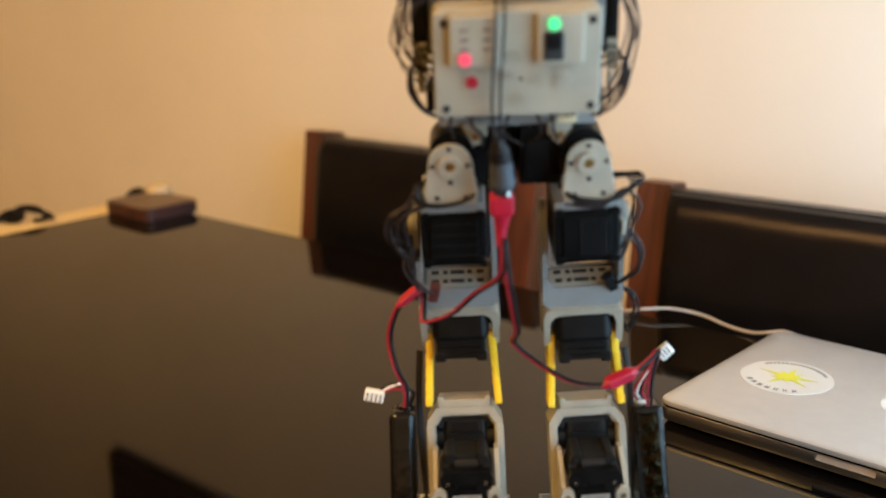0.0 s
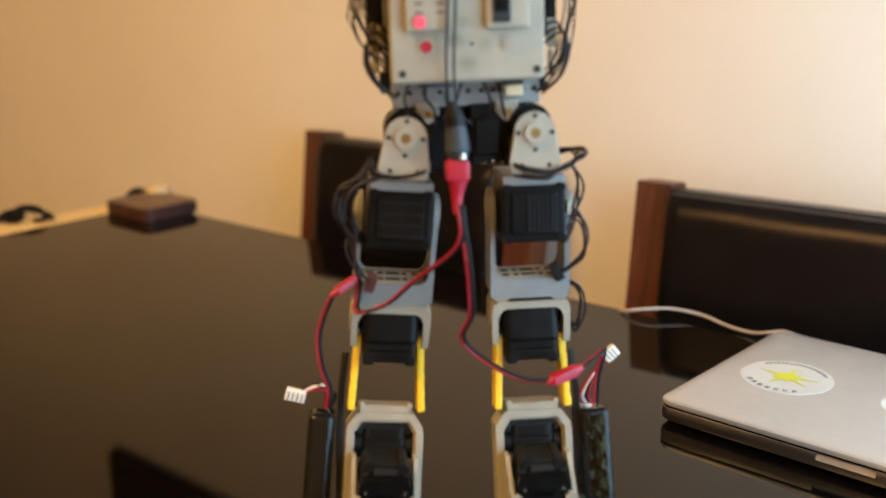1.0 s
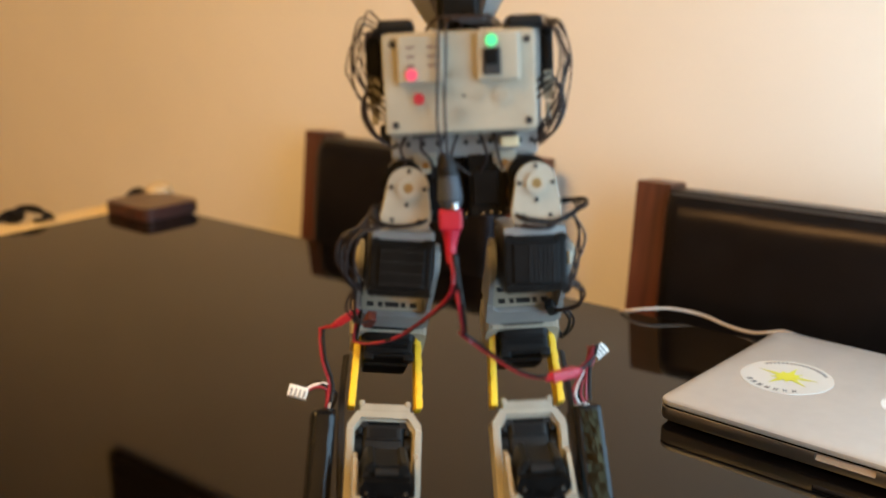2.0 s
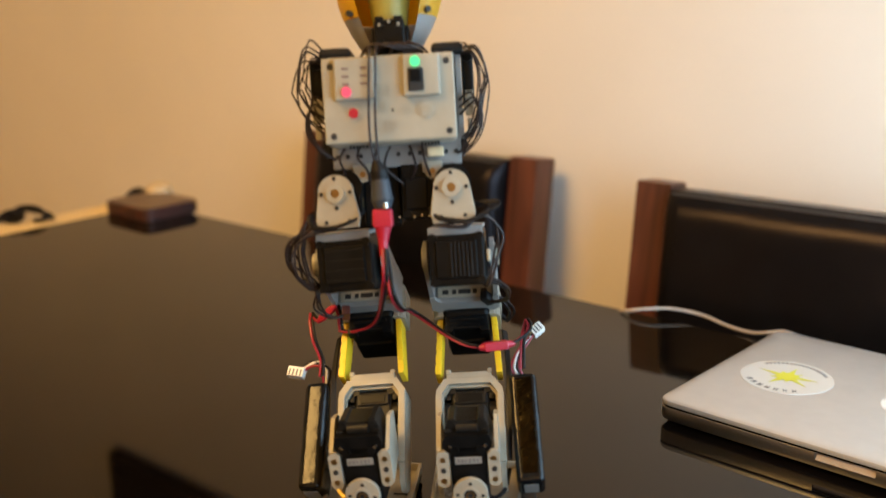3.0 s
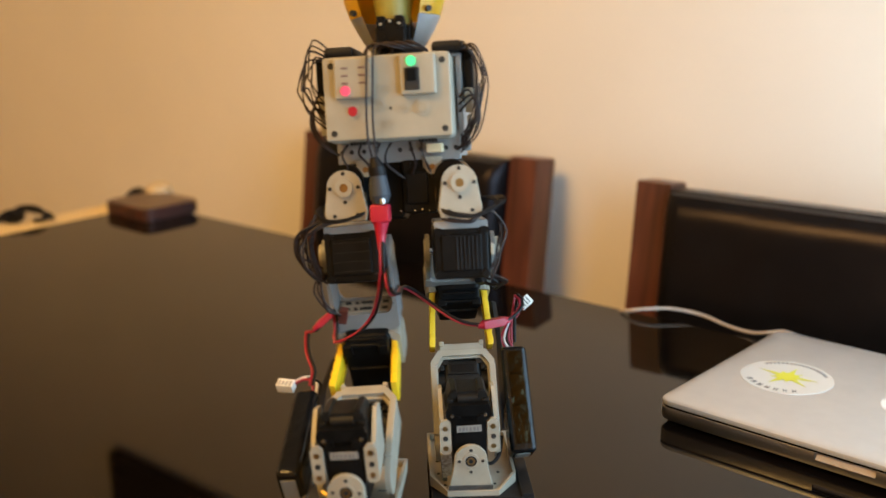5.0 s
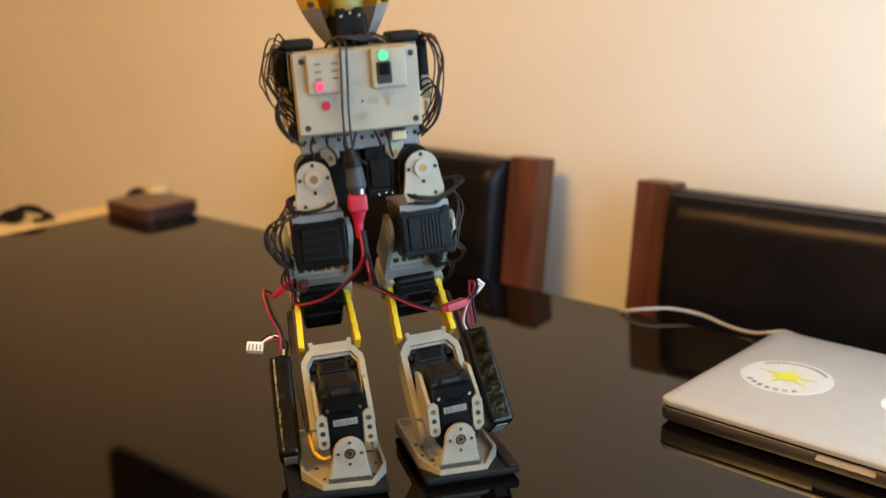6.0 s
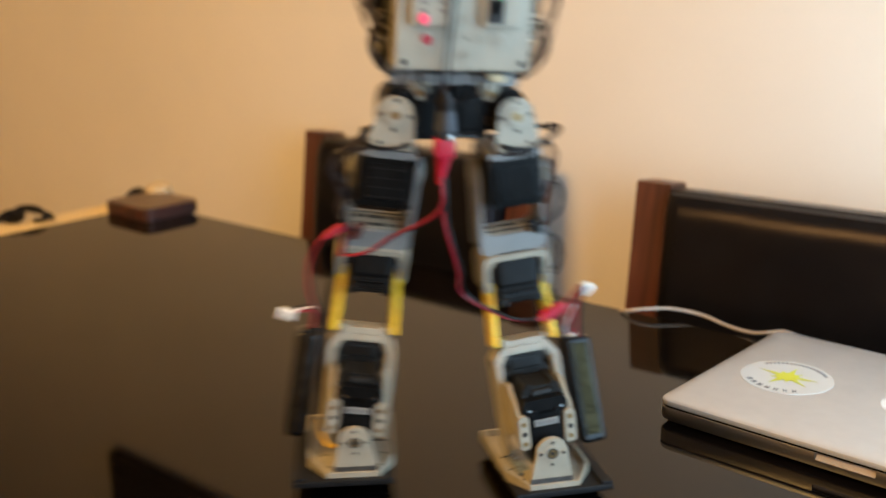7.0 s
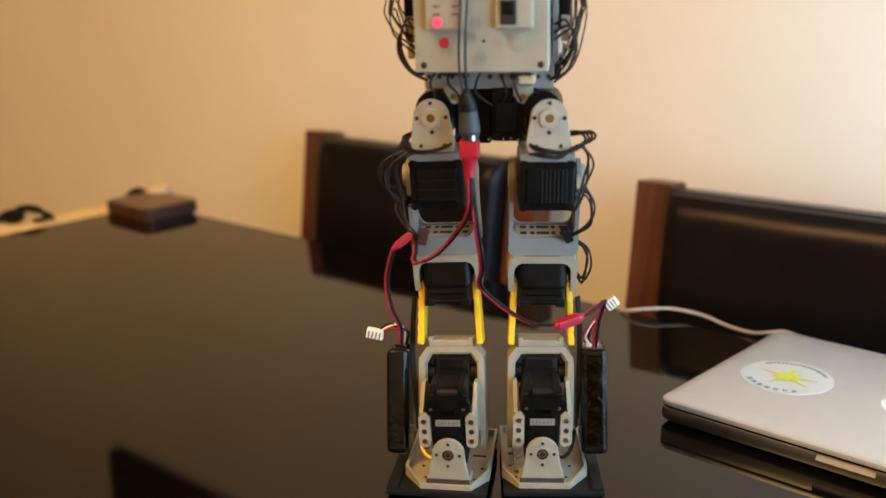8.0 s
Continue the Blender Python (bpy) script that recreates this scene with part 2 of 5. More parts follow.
# ---- the room ----
def build_room():
    bm = B(); box(bm, (U0, V0, -0.1), (U1, V1, 0.0))
    single("floor", bm, M_FLOOR, ROOM, "dark brown wooden floor under the table", "floor", "structure")
    bm = B(); box(bm, (U0 - 0.15, V1, -0.1), (U1 + 0.15, V1 + 0.15, ZC + 0.1))
    single("wall_north", bm, M_WALL, ROOM, "plain tan painted wall behind the chairs", "wall", "structure")
    bm = B(); box(bm, (U0 - 0.15, V0 - 0.15, -0.1), (U1 + 0.15, V0, ZC + 0.1))
    single("wall_south", bm, M_WALL, ROOM, "plain tan painted wall behind the camera", "wall", "structure")
    bm = B(); box(bm, (U0 - 0.15, V0, -0.1), (U0, V1, ZC + 0.1))
    single("wall_west", bm, M_WALL, ROOM, "plain tan painted end wall", "wall", "structure")
    w0, w1, z0, z1 = 0.18, 1.19, 0.42, 1.60
    bm = B()
    box(bm, (U1, V0, -0.1), (U1 + 0.15, w0, ZC + 0.1)); box(bm, (U1, w1, -0.1), (U1 + 0.15, V1, ZC + 0.1))
    box(bm, (U1, w0, -0.1), (U1 + 0.15, w1, z0)); box(bm, (U1, w0, z1), (U1 + 0.15, w1, ZC + 0.1))
    single("wall_east", bm, M_WALL, ROOM, "plain tan painted wall with a window opening", "wall", "structure")
    win = base("window_1", ROOM @ pose(U1 + 0.075, (w0 + w1) / 2, z0), "bright white framed window in the wall", "window")
    tagged(win, kind="structure")
    hw, hh = (w1 - w0) / 2, z1 - z0
    bm = B()
    for a, b in (((-0.03, -hw, 0), (0.03, -hw + 0.05, hh)), ((-0.03, hw - 0.05, 0), (0.03, hw, hh)), ((-0.03, -hw + 0.05, 0), (0.03, hw - 0.05, 0.05)), ((-0.03, -hw + 0.05, hh - 0.05), (0.03, hw - 0.05, hh)), ((-0.03, -0.02, 0.05), (0.03, 0.02, hh - 0.05))):
        box(bm, a, b)
    part("window_frame", bm, M_PANE, win)
    bm = B(); box(bm, (U0 - 0.15, V0 - 0.15, ZC), (U1 + 0.15, V1 + 0.15, ZC + 0.1))
    single("ceiling", bm, M_CEIL, ROOM, "plain off-white painted ceiling", "ceiling", "structure")
    lamp = base("ceiling_lamp", room(-0.90, -0.80, ZC), "wide warm white ceiling lamp", "lamp")
    bm = B(); cyl(bm, (0, 0, -0.05), (0, 0, 0), 0.05); cyl(bm, (0, 0, -0.075), (0, 0, -0.05), 0.62, 0.60, 48)
    part("body", bm, M_PANE, lamp)
    # dark panel on the wall, seen mirrored in the table
    tv = base("wall_panel", room(PANEL_U, V1 - 0.03, PANEL_Z), "black wall panel mirrored in the glass table", "panel")
    bm = B(); box(bm, (0, 0, 0), (1.055, 0.028, 0.595), bev=0.006)
    part("body", bm, M_MATT, tv)
    bm = B(); box(bm, (0.03, -0.004, 0.03), (1.025, 0.002, 0.565))
    part("face", bm, M_MATT, tv)


PANEL_U, PANEL_Z = -2.015, TT + 0.698


def build_table():
    t = base("dining_table", ROOM, "black glass topped dining table with a mirror finish", "table")
    bm = B(); box(bm, (-1.446, 0.06, TT - 0.012), (0.16, 0.981, TT), bev=0.002)
    part("tabletop", bm, M_GLASS, t, "glossy black glass tabletop")
    bm = B(); box(bm, (-1.40, 0.11, TT - 0.07), (0.11, 0.93, TT - 0.0125))
    part("apron", bm, M_TLEG, t)
    for u in (-1.36, 0.0):
        for v in (0.14, 0.83):
            bm = B(); box(bm, (u, v, 0.0), (u + 0.07, v + 0.07, TT - 0.0705), bev=0.004)
            part("leg", bm, M_TLEG, t)


def padded_back(bm, x0, x1, z0, z1):
    """A cushion that swells out of its border, with a rolled lip along the top."""
    xs = [x0 + (x1 - x0) * 0.5 * (1 - math.cos(math.pi * i / 36)) for i in range(37)]
    zs = [z1 - (z1 - z0) * (i / 40) ** 2.0 for i in range(41)]
    rows = []
    for z in zs:
        row = []
        for x in xs:
            d, e = max(z1 - z - 0.003, 0.0), min(x - x0, x1 - x)
            top = math.sqrt(max(0.0, 1 - (1 - min(1.0, d / 0.033)) ** 2))
            side = math.sqrt(max(0.0, 1 - (1 - min(1.0, e / 0.022)) ** 2))
            lip = 0.003 * math.sin(math.pi * min(1.0, (z1 - z) / 0.008)) * side if z1 - z < 0.008 else 0.0
            y = -0.003 - lip - 0.027 * top * side - 0.0012 * noise.noise(Vector((x, 0.3, z)) * 22) * top * side
            row.append(bm.verts.new((x, y, z)))
        rows.append(row)
    for a, b in zip(rows, rows[1:]):
        for i in range(36):
            bm.faces.new((a[i], a[i + 1], b[i + 1], b[i]))
    rim = rows[0] + [r[-1] for r in rows[1:]] + rows[-1][-2::-1] + [r[0] for r in rows[-2:0:-1]]
    back = [bm.verts.new((v.co.x, 0.040, v.co.z)) for v in rim]
    for i in range(len(rim)):
        j = (i + 1) % len(rim)
        bm.faces.new((rim[i], back[i], back[j], rim[j]))
    bm.faces.new(back)


def build_chairs():
    """Dining chair: origin on the floor under the back's left post, x along the back, y towards the wall."""
    c = base("dining_chair", Matrix(), "dark wooden dining chair with black leather back at table", "chair", "chairs along the table")
    W, H, lean = 0.452, 0.122 + TT, radians(7)
    post = 0.046
    tilt = pose(0, 0, 0.46) @ Matrix.Rotation(-lean, 4, "X")
    hgt = (H - 0.46) / math.cos(lean)
    for x in (0.0, W - post):
        bm = B(); box(bm, (x, 0, 0), (x + post, 0.045, hgt), bev=0.003)
        part("back_post", bm, M_WOOD, c, m=tilt)
        bm = B(); box(bm, (x + 0.003, 0.003, 0), (x + post - 0.003, 0.042, 0.459), bev=0.003)
        part("leg", bm, M_WOOD, c)
        bm = B(); box(bm, (x, -0.42, 0), (x + post, -0.375, 0.42), bev=0.003)
        part("leg", bm, M_WOOD, c)
    bm = B()
    padded_back(bm, post + 0.001, W - post - 0.001, 0.05, hgt - 0.006)
    pad = part("backrest", bm, M_LEATHER, c, "padded black leather backrest", m=tilt)
    bm = B(); tube(bm, [(post + 0.006, -0.0035, hgt - 0.0098), (W / 2, -0.0048, hgt - 0.0098), (W - post - 0.006, -0.0035, hgt - 0.0098)], 0.0014)
    part("piping", bm, M_LEATHER, pad)
    bm = B(); box(bm, (0.01, -0.42, 0.421), (W - 0.01, -0.002, 0.48), bev=0.018, seg=4)
    part("seat", bm, M_LEATHER, c, "black leather seat cushion")
    foot_shift = math.tan(lean) * (H - 0.46)

    def at(x, y, turn):
        # x, y: where the back's top left corner stands
        rot = Matrix.Rotation(radians(turn), 4, "Z")
        off = rot @ Vector((0, foot_shift, 0))
        return Matrix.Translation((x - off.x, y - off.y, 0)) @ rot
    c.matrix_basis = at(-0.2205, 1.6749, -39.5)
    copy_thing(c, at(0.235, 1.243, -38.0))


def rounded(w, d, r, n=6):
    pts = []
    for cx, cy, a0 in ((w - r, d - r, 0), (r, d - r, 90), (r, r, 180), (w - r, r, 270)):
        for k in range(n + 1):
            a = radians(a0 + 90 * k / n)
            pts.append((cx + r * math.cos(a), cy + r * math.sin(a)))
    return pts


def plate(bm, pts, z0, z1, edge=0.0, under=0.0, dome=0.0):
    """A flat plate with outline pts (x, y); its upper edge is rounded by edge, its lower by under."""
    c = Vector((sum(p[0] for p in pts) / len(pts), sum(p[1] for p in pts) / len(pts)))
    loops = []
    layers = [(z0, under), (z0 + under * 0.3, under * 0.3), (z0 + under, 0), (z1 - edge, 0), (z1 - edge * 0.3, edge * 0.3), (z1, edge)]
    if dome:                                   # a border that rises softly towards the flat middle
        layers = layers[:-1] + [(z1, edge), (z1 + dome * 0.45, edge + 0.004), (z1 + dome * 0.75, edge + 0.010), (z1 + dome * 0.93, edge + 0.018), (z1 + dome, edge + 0.028)]
    for z, inset in layers:
        loop = []
        for p in pts:
            d = Vector(p) - c
            k = 1 - inset / max(d.length, 1e-6)
            loop.append(bm.verts.new((c.x + d.x * k, c.y + d.y * k, z)))
        loops.append(loop)
    for a, b in zip(loops, loops[1:]):
        for i in range(len(pts)):
            j = (i + 1) % len(pts)
            if (a[i].co - b[i].co).length > 1e-7:
                bm.faces.new((a[i], a[j], b[j], b[i]))
    bmesh.ops.remove_doubles(bm, verts=bm.verts, dist=1e-7)
    bmesh.ops.holes_fill(bm, edges=bm.edges, sides=0)


def build_laptop():
    L = base("laptop", pose(0.178, 0.812, TT, 0, 0, -42.6), "closed silver aluminium laptop with a round sticker on the lid", "laptop")
    w, d = 0.325, 0.227
    for x in (0.03, w - 0.03):
        for y in (0.03, d - 0.03):
            bm = B(); cyl(bm, (x, y, 0), (x, y, 0.0046), 0.006, 0.0068)
            part("rubber_foot", bm, M_BLACK2, L)
    # the lower shell, with the thumb notch cut into its front edge
    bm = B()
    outline = rounded(w, d, 0.012)
    n0, n1, dep = w / 2 - 0.026, w / 2 + 0.020, 0.004
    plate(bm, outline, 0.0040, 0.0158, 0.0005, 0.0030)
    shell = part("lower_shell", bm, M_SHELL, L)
    cut = B(); box(cut, (n0, -0.01, 0.0098), (n1, dep, 0.03), bev=0.0015)
    cutter = mesh_of("notch", cut, M_SHELL)
    tmp = bpy.data.objects.new("notch", cutter)
    scene.collection.objects.link(tmp)
    tmp.parent = L
    mod = shell.modifiers.new("notch", "BOOLEAN")
    mod.object, mod.operation, mod.solver = tmp, "DIFFERENCE", "EXACT"
    dg = bpy.context.evaluated_depsgraph_get()
    done = bpy.data.meshes.new_from_object(shell.evaluated_get(dg))
    shell.modifiers.clear()
    shell.data = done
    done.set_sharp_from_angle(angle=radians(22))
    bpy.data.objects.remove(tmp)
    bm = B(); slab(bm, [(0.0004, 0.0100), (dep - 0.0002, 0.0100), (dep - 0.0002, 0.0152)], n0 + 0.0006, n1 - 0.0006, Matrix(((0, 1, 0, 0), (1, 0, 0, 0), (0, 0, 1, 0), (0, 0, 0, 1))))
    part("thumb_scoop", bm, M_SCOOP, L, "bright sloped thumb scoop")
    # near-black plate in place of the shade between shell and lid
    bm = B(); plate(bm, [(x * 0.994 + 0.001, y * 0.992 + 0.001) for x, y in outline], 0.01585, 0.0176)
    part("seam", bm, M_ALUD, L, "near-black plate as the shade in the gap under the lid")
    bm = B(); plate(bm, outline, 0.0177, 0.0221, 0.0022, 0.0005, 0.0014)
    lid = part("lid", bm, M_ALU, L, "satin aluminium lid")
    # sticker
    c = STICKER
    bm = B(); plate(bm, [(c[0] + 0.039 * math.cos(radians(a)), c[1] + 0.039 * math.sin(radians(a))) for a in range(0, 360, 6)], 0.0235, 0.0238)
    part("sticker", bm, M_STICK, lid, "round white sticker")
    bm = B()
    star = []
    spikes = (0.026, 0.015, 0.024, 0.013, 0.027, 0.014, 0.022, 0.012, 0.025)
    for i, r in enumerate(spikes):
        a = radians(i * 40 + 12)
        star += [(c[0] + r * math.cos(a), c[1] + r * math.sin(a)), (c[0] + 0.0082 * math.cos(a + radians(20)), c[1] + 0.0082 * math.sin(a + radians(20)))]
    plate(bm, star, 0.0239, 0.0241)
    part("star_mark", bm, M_STAR, lid, "yellow splash shape on the sticker")
    bm = B()
    for a0, count, rr, span, tall in ((40, 18, 0.0335, 112, 0.0013), (226, 7, 0.0328, 92, 0.0025)):
        for i in range(count):
            a = radians(a0 + i * span / count)
            m = Matrix.Translation((c[0] + rr * math.cos(a), c[1] + rr * math.sin(a), 0.024)) @ Matrix.Rotation(a, 4, "Z")
            if tall > 0.002:
                box(bm, (-tall, -0.0016, -0.0002), (tall, -0.0008, 0.0002), m)
                box(bm, (-tall, 0.0008, -0.0002), (tall, 0.0016, 0.0002), m)
                box(bm, (-0.0005, -0.0008, -0.0002), (0.0005, 0.0008, 0.0002), m)
            else:
                box(bm, (-tall, -0.0011, -0.0002), (tall, 0.0011, 0.0002), m)
    tagged(part("lettering_bars", bm, M_INK, lid, "dark illegible lettering round the sticker"), kind="stuff")
    bm = B(); plate(bm, [(w / 2 + 0.019 * math.cos(radians(a)) * (1 - 0.12 * math.sin(radians(a)) ** 2), d / 2 + 0.021 * math.sin(radians(a))) for a in range(0, 360, 10)], 0.0235, 0.0237)
    part("lid_emblem", bm, M_LOGO, lid, "plain white emblem")
    # the power lead
    bm = B()
    tube(bm, CABLE, 0.0016, 10, 8)
    single("power_cable", bm, M_CABLE, Matrix(), "thin white power cable lying across the glass table", "cable")


BOX = (-0.451, 1.548, 49, 0.101, 0.117)      # corner, turn and sides of the wooden box
STICKER = (0.0627, 0.1106)
CABLE = [(0.352, 0.990, TT + 0.0125), (0.3441, 1.003, TT + 0.0115), (0.332, 1.0095, TT + 0.0080), (0.3183, 1.0211, TT + 0.0040), (0.301, 1.0438, TT + 0.0030), (0.2785, 1.0747, TT + 0.0060), (0.2498, 1.0849, TT + 0.0095), (0.2253, 1.0856, TT + 0.0095), (0.205, 1.092, TT + 0.0055), (0.196, 1.108, TT - 0.002), (0.190, 1.135, TT - 0.03), (0.186, 1.15, TT - 0.12)]


def build_corner_things():
    b = base("wooden_box", pose(BOX[0], BOX[1], TT, 0, 0, BOX[2]), "flat dark reddish-brown wooden box on the glass table", "box")
    # body between the near corner and the far one
    bm = B(); plate(bm, rounded(BOX[3], BOX[4], 0.015), 0.0, 0.0196, 0.0028, 0.0008)
    part("body", bm, M_BOX, b)
    bm = B(); plate(bm, [(x * 0.955 + BOX[3] * 0.0225, y * 0.955 + BOX[4] * 0.0225) for x, y in rounded(BOX[3], BOX[4], 0.015)], 0.0197, 0.0203, 0.0003)
    part("lid", bm, M_BOXTOP, b, "smooth brown wooden lid")
    # narrow white ledge past the table's end
    bm = B(); box(bm, (-1.522, -0.2, 0.0), (-1.45, 1.0, TT - 0.004), bev=0.004)
    single("side_cabinet", bm, M_WHITE, ROOM, "narrow cream side cabinet level with the table end", "cabinet")
    # coiled black lead
    bm = B()
    pts = [(-0.024 + 0.010 * math.cos(k * 0.8), 0.004 * math.sin(k * 0.31), 0.0135 + 0.008 * math.sin(k * 0.8)) for k in range(17)]
    pts += [(-0.014, 0.002, 0.028), (0.002, 0.004, 0.0315), (0.018, 0.002, 0.026), (0.027, -0.003, 0.014), (0.024, -0.004, 0.0065), (0.010, -0.002, 0.0055)]
    tube(bm, pts, 0.0048, 8, 4)
    tube(bm, [(-0.030, 0.006, 0.0045), (-0.020, 0.008, 0.018), (-0.004, 0.008, 0.025), (0.014, 0.007, 0.021), (0.033, 0.002, 0.013), (0.036, -0.003, 0.0052)], 0.0052, 8, 4)
    tube(bm, [(-0.040, -0.002, 0.006), (-0.034, -0.006, 0.020), (-0.020, -0.008, 0.027), (-0.006, -0.007, 0.020), (-0.012, -0.006, 0.008), (-0.028, -0.004, 0.006)], 0.0050, 8, 4)
    single("coiled_cable", bm, M_BLKW, pose(-0.642, 1.574, TT - 0.0042, 0, 0, 12) @ Matrix.Diagonal((1.0, 1.0, 0.78, 1.0)), "black cable coiled up at the table end", "cable")
    bm = B()
    tube(bm, [(-0.016, 0, 0.006), (-0.011, 0.006, 0.013), (0, 0.008, 0.0175), (0.011, 0.005, 0.013), (0.016, 0, 0.006)], 0.006)
    single("black_lead", bm, M_BLKW, pose(-0.506, 1.70, TT, 0, 0, 10), "thick black lead looped behind the wooden box", "cable")
    p = base("power_adapter", pose(-0.467, 1.69, TT, 0, 0, 20), "white rounded power adapter behind the wooden box", "adapter")
    bm = B(); plate(bm, [(0.024 * math.cos(radians(a)), 0.020 * math.sin(radians(a))) for a in range(0, 360, 15)], 0.0, 0.035, 0.0175, 0.002)
    part("body", bm, M_CREAM, p)
    bm = B(); tube(bm, [(-0.026, 0, 0.012), (-0.045, 0.004, 0.006), (-0.06, 0.012, 0.003)], 0.0025)
    part("lead", bm, M_CREAM, p)


build_room()
build_table()
build_chairs()
build_laptop()
build_corner_things()


# ---- the robot ----
HIPX, HIP_DROP, THIGH, SHIN, SOLE = 0.0376, 0.0480, 0.0709, 0.1284, 0.034
REAR = 0.0078        # how far the roll horns stand further back


def set_back(ob, own=True, skip=(), dy=None, dz=0.0):
    """Moves a link's mesh and its parts back, but for those in skip."""
    m = Matrix.Translation((0, -REAR if dy is None else dy, dz))
    if own:
        ob.data.transform(m)
    for c in ob.children:
        if c.name.split(".")[0] not in skip:
            c.matrix_basis = m @ c.matrix_basis


def arc(cx, cz, r, a0, a1, n=8):
    return [(cx + r * math.cos(radians(a0 + (a1 - a0) * k / n)), cz + r * math.sin(radians(a0 + (a1 - a0) * k / n))) for k in range(n + 1)]


def screws(name, pts, r, depth, material, parent, axis=(0, -1, 0)):
    for p in pts:
        bm = B()
        a = Vector(p)
        cyl(bm, a, a + Vector(axis) * depth, r, r * 0.85, 10)
        part(name, bm, material, parent)


def horn(parent, y, r, hole):
    """The round output disc on a plate that faces back, at the height of its axis."""
    bm = B(); ring(bm, (0, y - 0.0022, 0), (0, -1, 0), hole, r, 0.0022)
    part("horn", bm, M_HORN, parent, "cream round servo horn")


def servo(bm, lo, hi):
    """The case of a servo: bevelled box with corner lugs and ribs at its ends."""
    lo, hi = Vector(lo), Vector(hi)
    box(bm, lo, hi, bev=0.0022)
    c, h = (lo + hi) / 2, (hi - lo) / 2
    for sx in (-1, 1):
        for sz in (-1, 1):
            p = Vector((c.x + sx * (h.x - 0.004), lo.y - 0.0012, c.z + sz * (h.z - 0.004)))
            cyl(bm, p, p + Vector((0, 0.004, 0)), 0.003, None, 10)
            p = Vector((c.x + sx * (h.x - 0.004), c.y, hi.z if sz > 0 else lo.z))
            box(bm, p - Vector((0.003, 0.006, 0.0015)), p + Vector((0.003, 0.006, 0.0015)), bev=0.0008)


def build_torso(robot):
    # controller on the back
    t = 0.058
    bm = B()
    box(bm, (-0.0455, -0.036, 0.028), (0.0425, -0.012, 0.028 + t), bev=0.0045, seg=3)
    case = part("controller", bm, M_CASE, robot, "cream plastic controller box")
    bm = B(); box(bm, (-0.0455, -0.0395, 0.0295), (0.0425, -0.0362, 0.027 + t), bev=0.0015)
    part("back_cover", bm, M_CASE, case)
    yb = -0.0395
    bm = B(); box(bm, (-0.037, yb - 0.005, 0.057), (-0.0105, yb + 0.001, 0.084), bev=0.0018)
    part("light_panel", bm, M_CASE, case)
    bm = B(); box(bm, (0.0085, yb - 0.005, 0.0575), (0.033, yb + 0.001, 0.0845), bev=0.0018)
    part("switch_panel", bm, M_CASE, case)
    bm = B(); box(bm, (0.0118, yb - 0.0064, 0.0605), (0.0222, yb - 0.0045, 0.0755), bev=0.0008)
    part("power_switch", bm, M_DARK, case, "black rocker switch")
    bm = B(); box(bm, (0.0135, yb - 0.0076, 0.0665), (0.0205, yb - 0.006, 0.0745), bev=0.0008)
    part("switch_rocker", bm, M_MATT, case)
    bm = B(); cyl(bm, (0.0170, yb - 0.0045, 0.0795), (0.0170, yb - 0.0068, 0.0795), 0.0034)
    part("power_light", bm, M_LEDG, case, "glowing green indicator light")
    bm = B(); cyl(bm, (-0.0290, yb - 0.0045, 0.0622), (-0.0290, yb - 0.0066, 0.0622), 0.0034)
    part("status_light", bm, M_LEDR, case, "glowing pink-red indicator light")
    for x in (-0.0315, -0.0195):
        for z in (0.0665, 0.0715, 0.0765):
            bm = B(); box(bm, (x, yb - 0.0053, z), (x + 0.0045, yb - 0.0047, z + 0.0013))
            part("indicator", bm, M_LEDOFF, case)
    for x, z in ((-0.0395, 0.0795), (0.0375, 0.0795), (-0.0395, 0.0345), (0.0375, 0.0345)):
        bm = B(); cyl(bm, (x, yb - 0.0004, z), (x, yb + 0.002, z), 0.0022, None, 12)
        part("screw_hole", bm, M_DARK, case)
    bm = B(); ring(bm, (-0.0255, yb - 0.0008, 0.0488), (0, -1, 0), 0.0034, 0.0052, 0.002)
    part("button_rim", bm, M_HORN, case)
    bm = B(); cyl(bm, (-0.0255, yb + 0.001, 0.0488), (-0.0255, yb - 0.0016, 0.0488), 0.0033)
    part("reset_button", bm, M_RED, case, "red push button")
    bm = B(); cyl(bm, (0.0005, yb - 0.0003, 0.0497), (0.0005, yb + 0.001, 0.0497), 0.0010, None, 10)
    part("pin_hole", bm, M_DARK, case)
    bm = B(); ring(bm, (0.0225, yb - 0.0008, 0.0490), (0, -1, 0), 0.0034, 0.0054, 0.002)
    part("button_rim", bm, M_HORN, case)
    bm = B(); cyl(bm, (0.0225, yb + 0.001, 0.0490), (0.0225, yb - 0.0014, 0.0490), 0.0033)
    part("start_button", bm, M_CASE, case)
    for x, z in ((-0.0075, 0.0520), (0.0085, 0.0498), (-0.001, 0.0395), (-0.004, 0.0620)):
        bm = B(); ring(bm, (x, yb - 0.0006, z), (0, -1, 0), 0.0026, 0.0037, 0.001)
        part("button_rim", bm, M_CASE, case)
        bm = B(); cyl(bm, (x, yb + 0.001, z), (x, yb - 0.0008, z), 0.0012, None, 12)
        part("button", bm, M_CASE, case)
    bm = B()
    for k in range(9):
        box(bm, (-0.0300 + 0.0022 * k, -0.034, 0.0262), (-0.0288 + 0.0022 * k, -0.030, 0.0285))
    for k in range(6):
        box(bm, (0.018 + 0.0022 * k, -0.034, 0.0262), (0.0192 + 0.0022 * k, -0.030, 0.0285))
    tagged(part("pin_header", bm, M_BLACK2, case), kind="stuff")
    # chest frame in front of the controller
    bm = B()
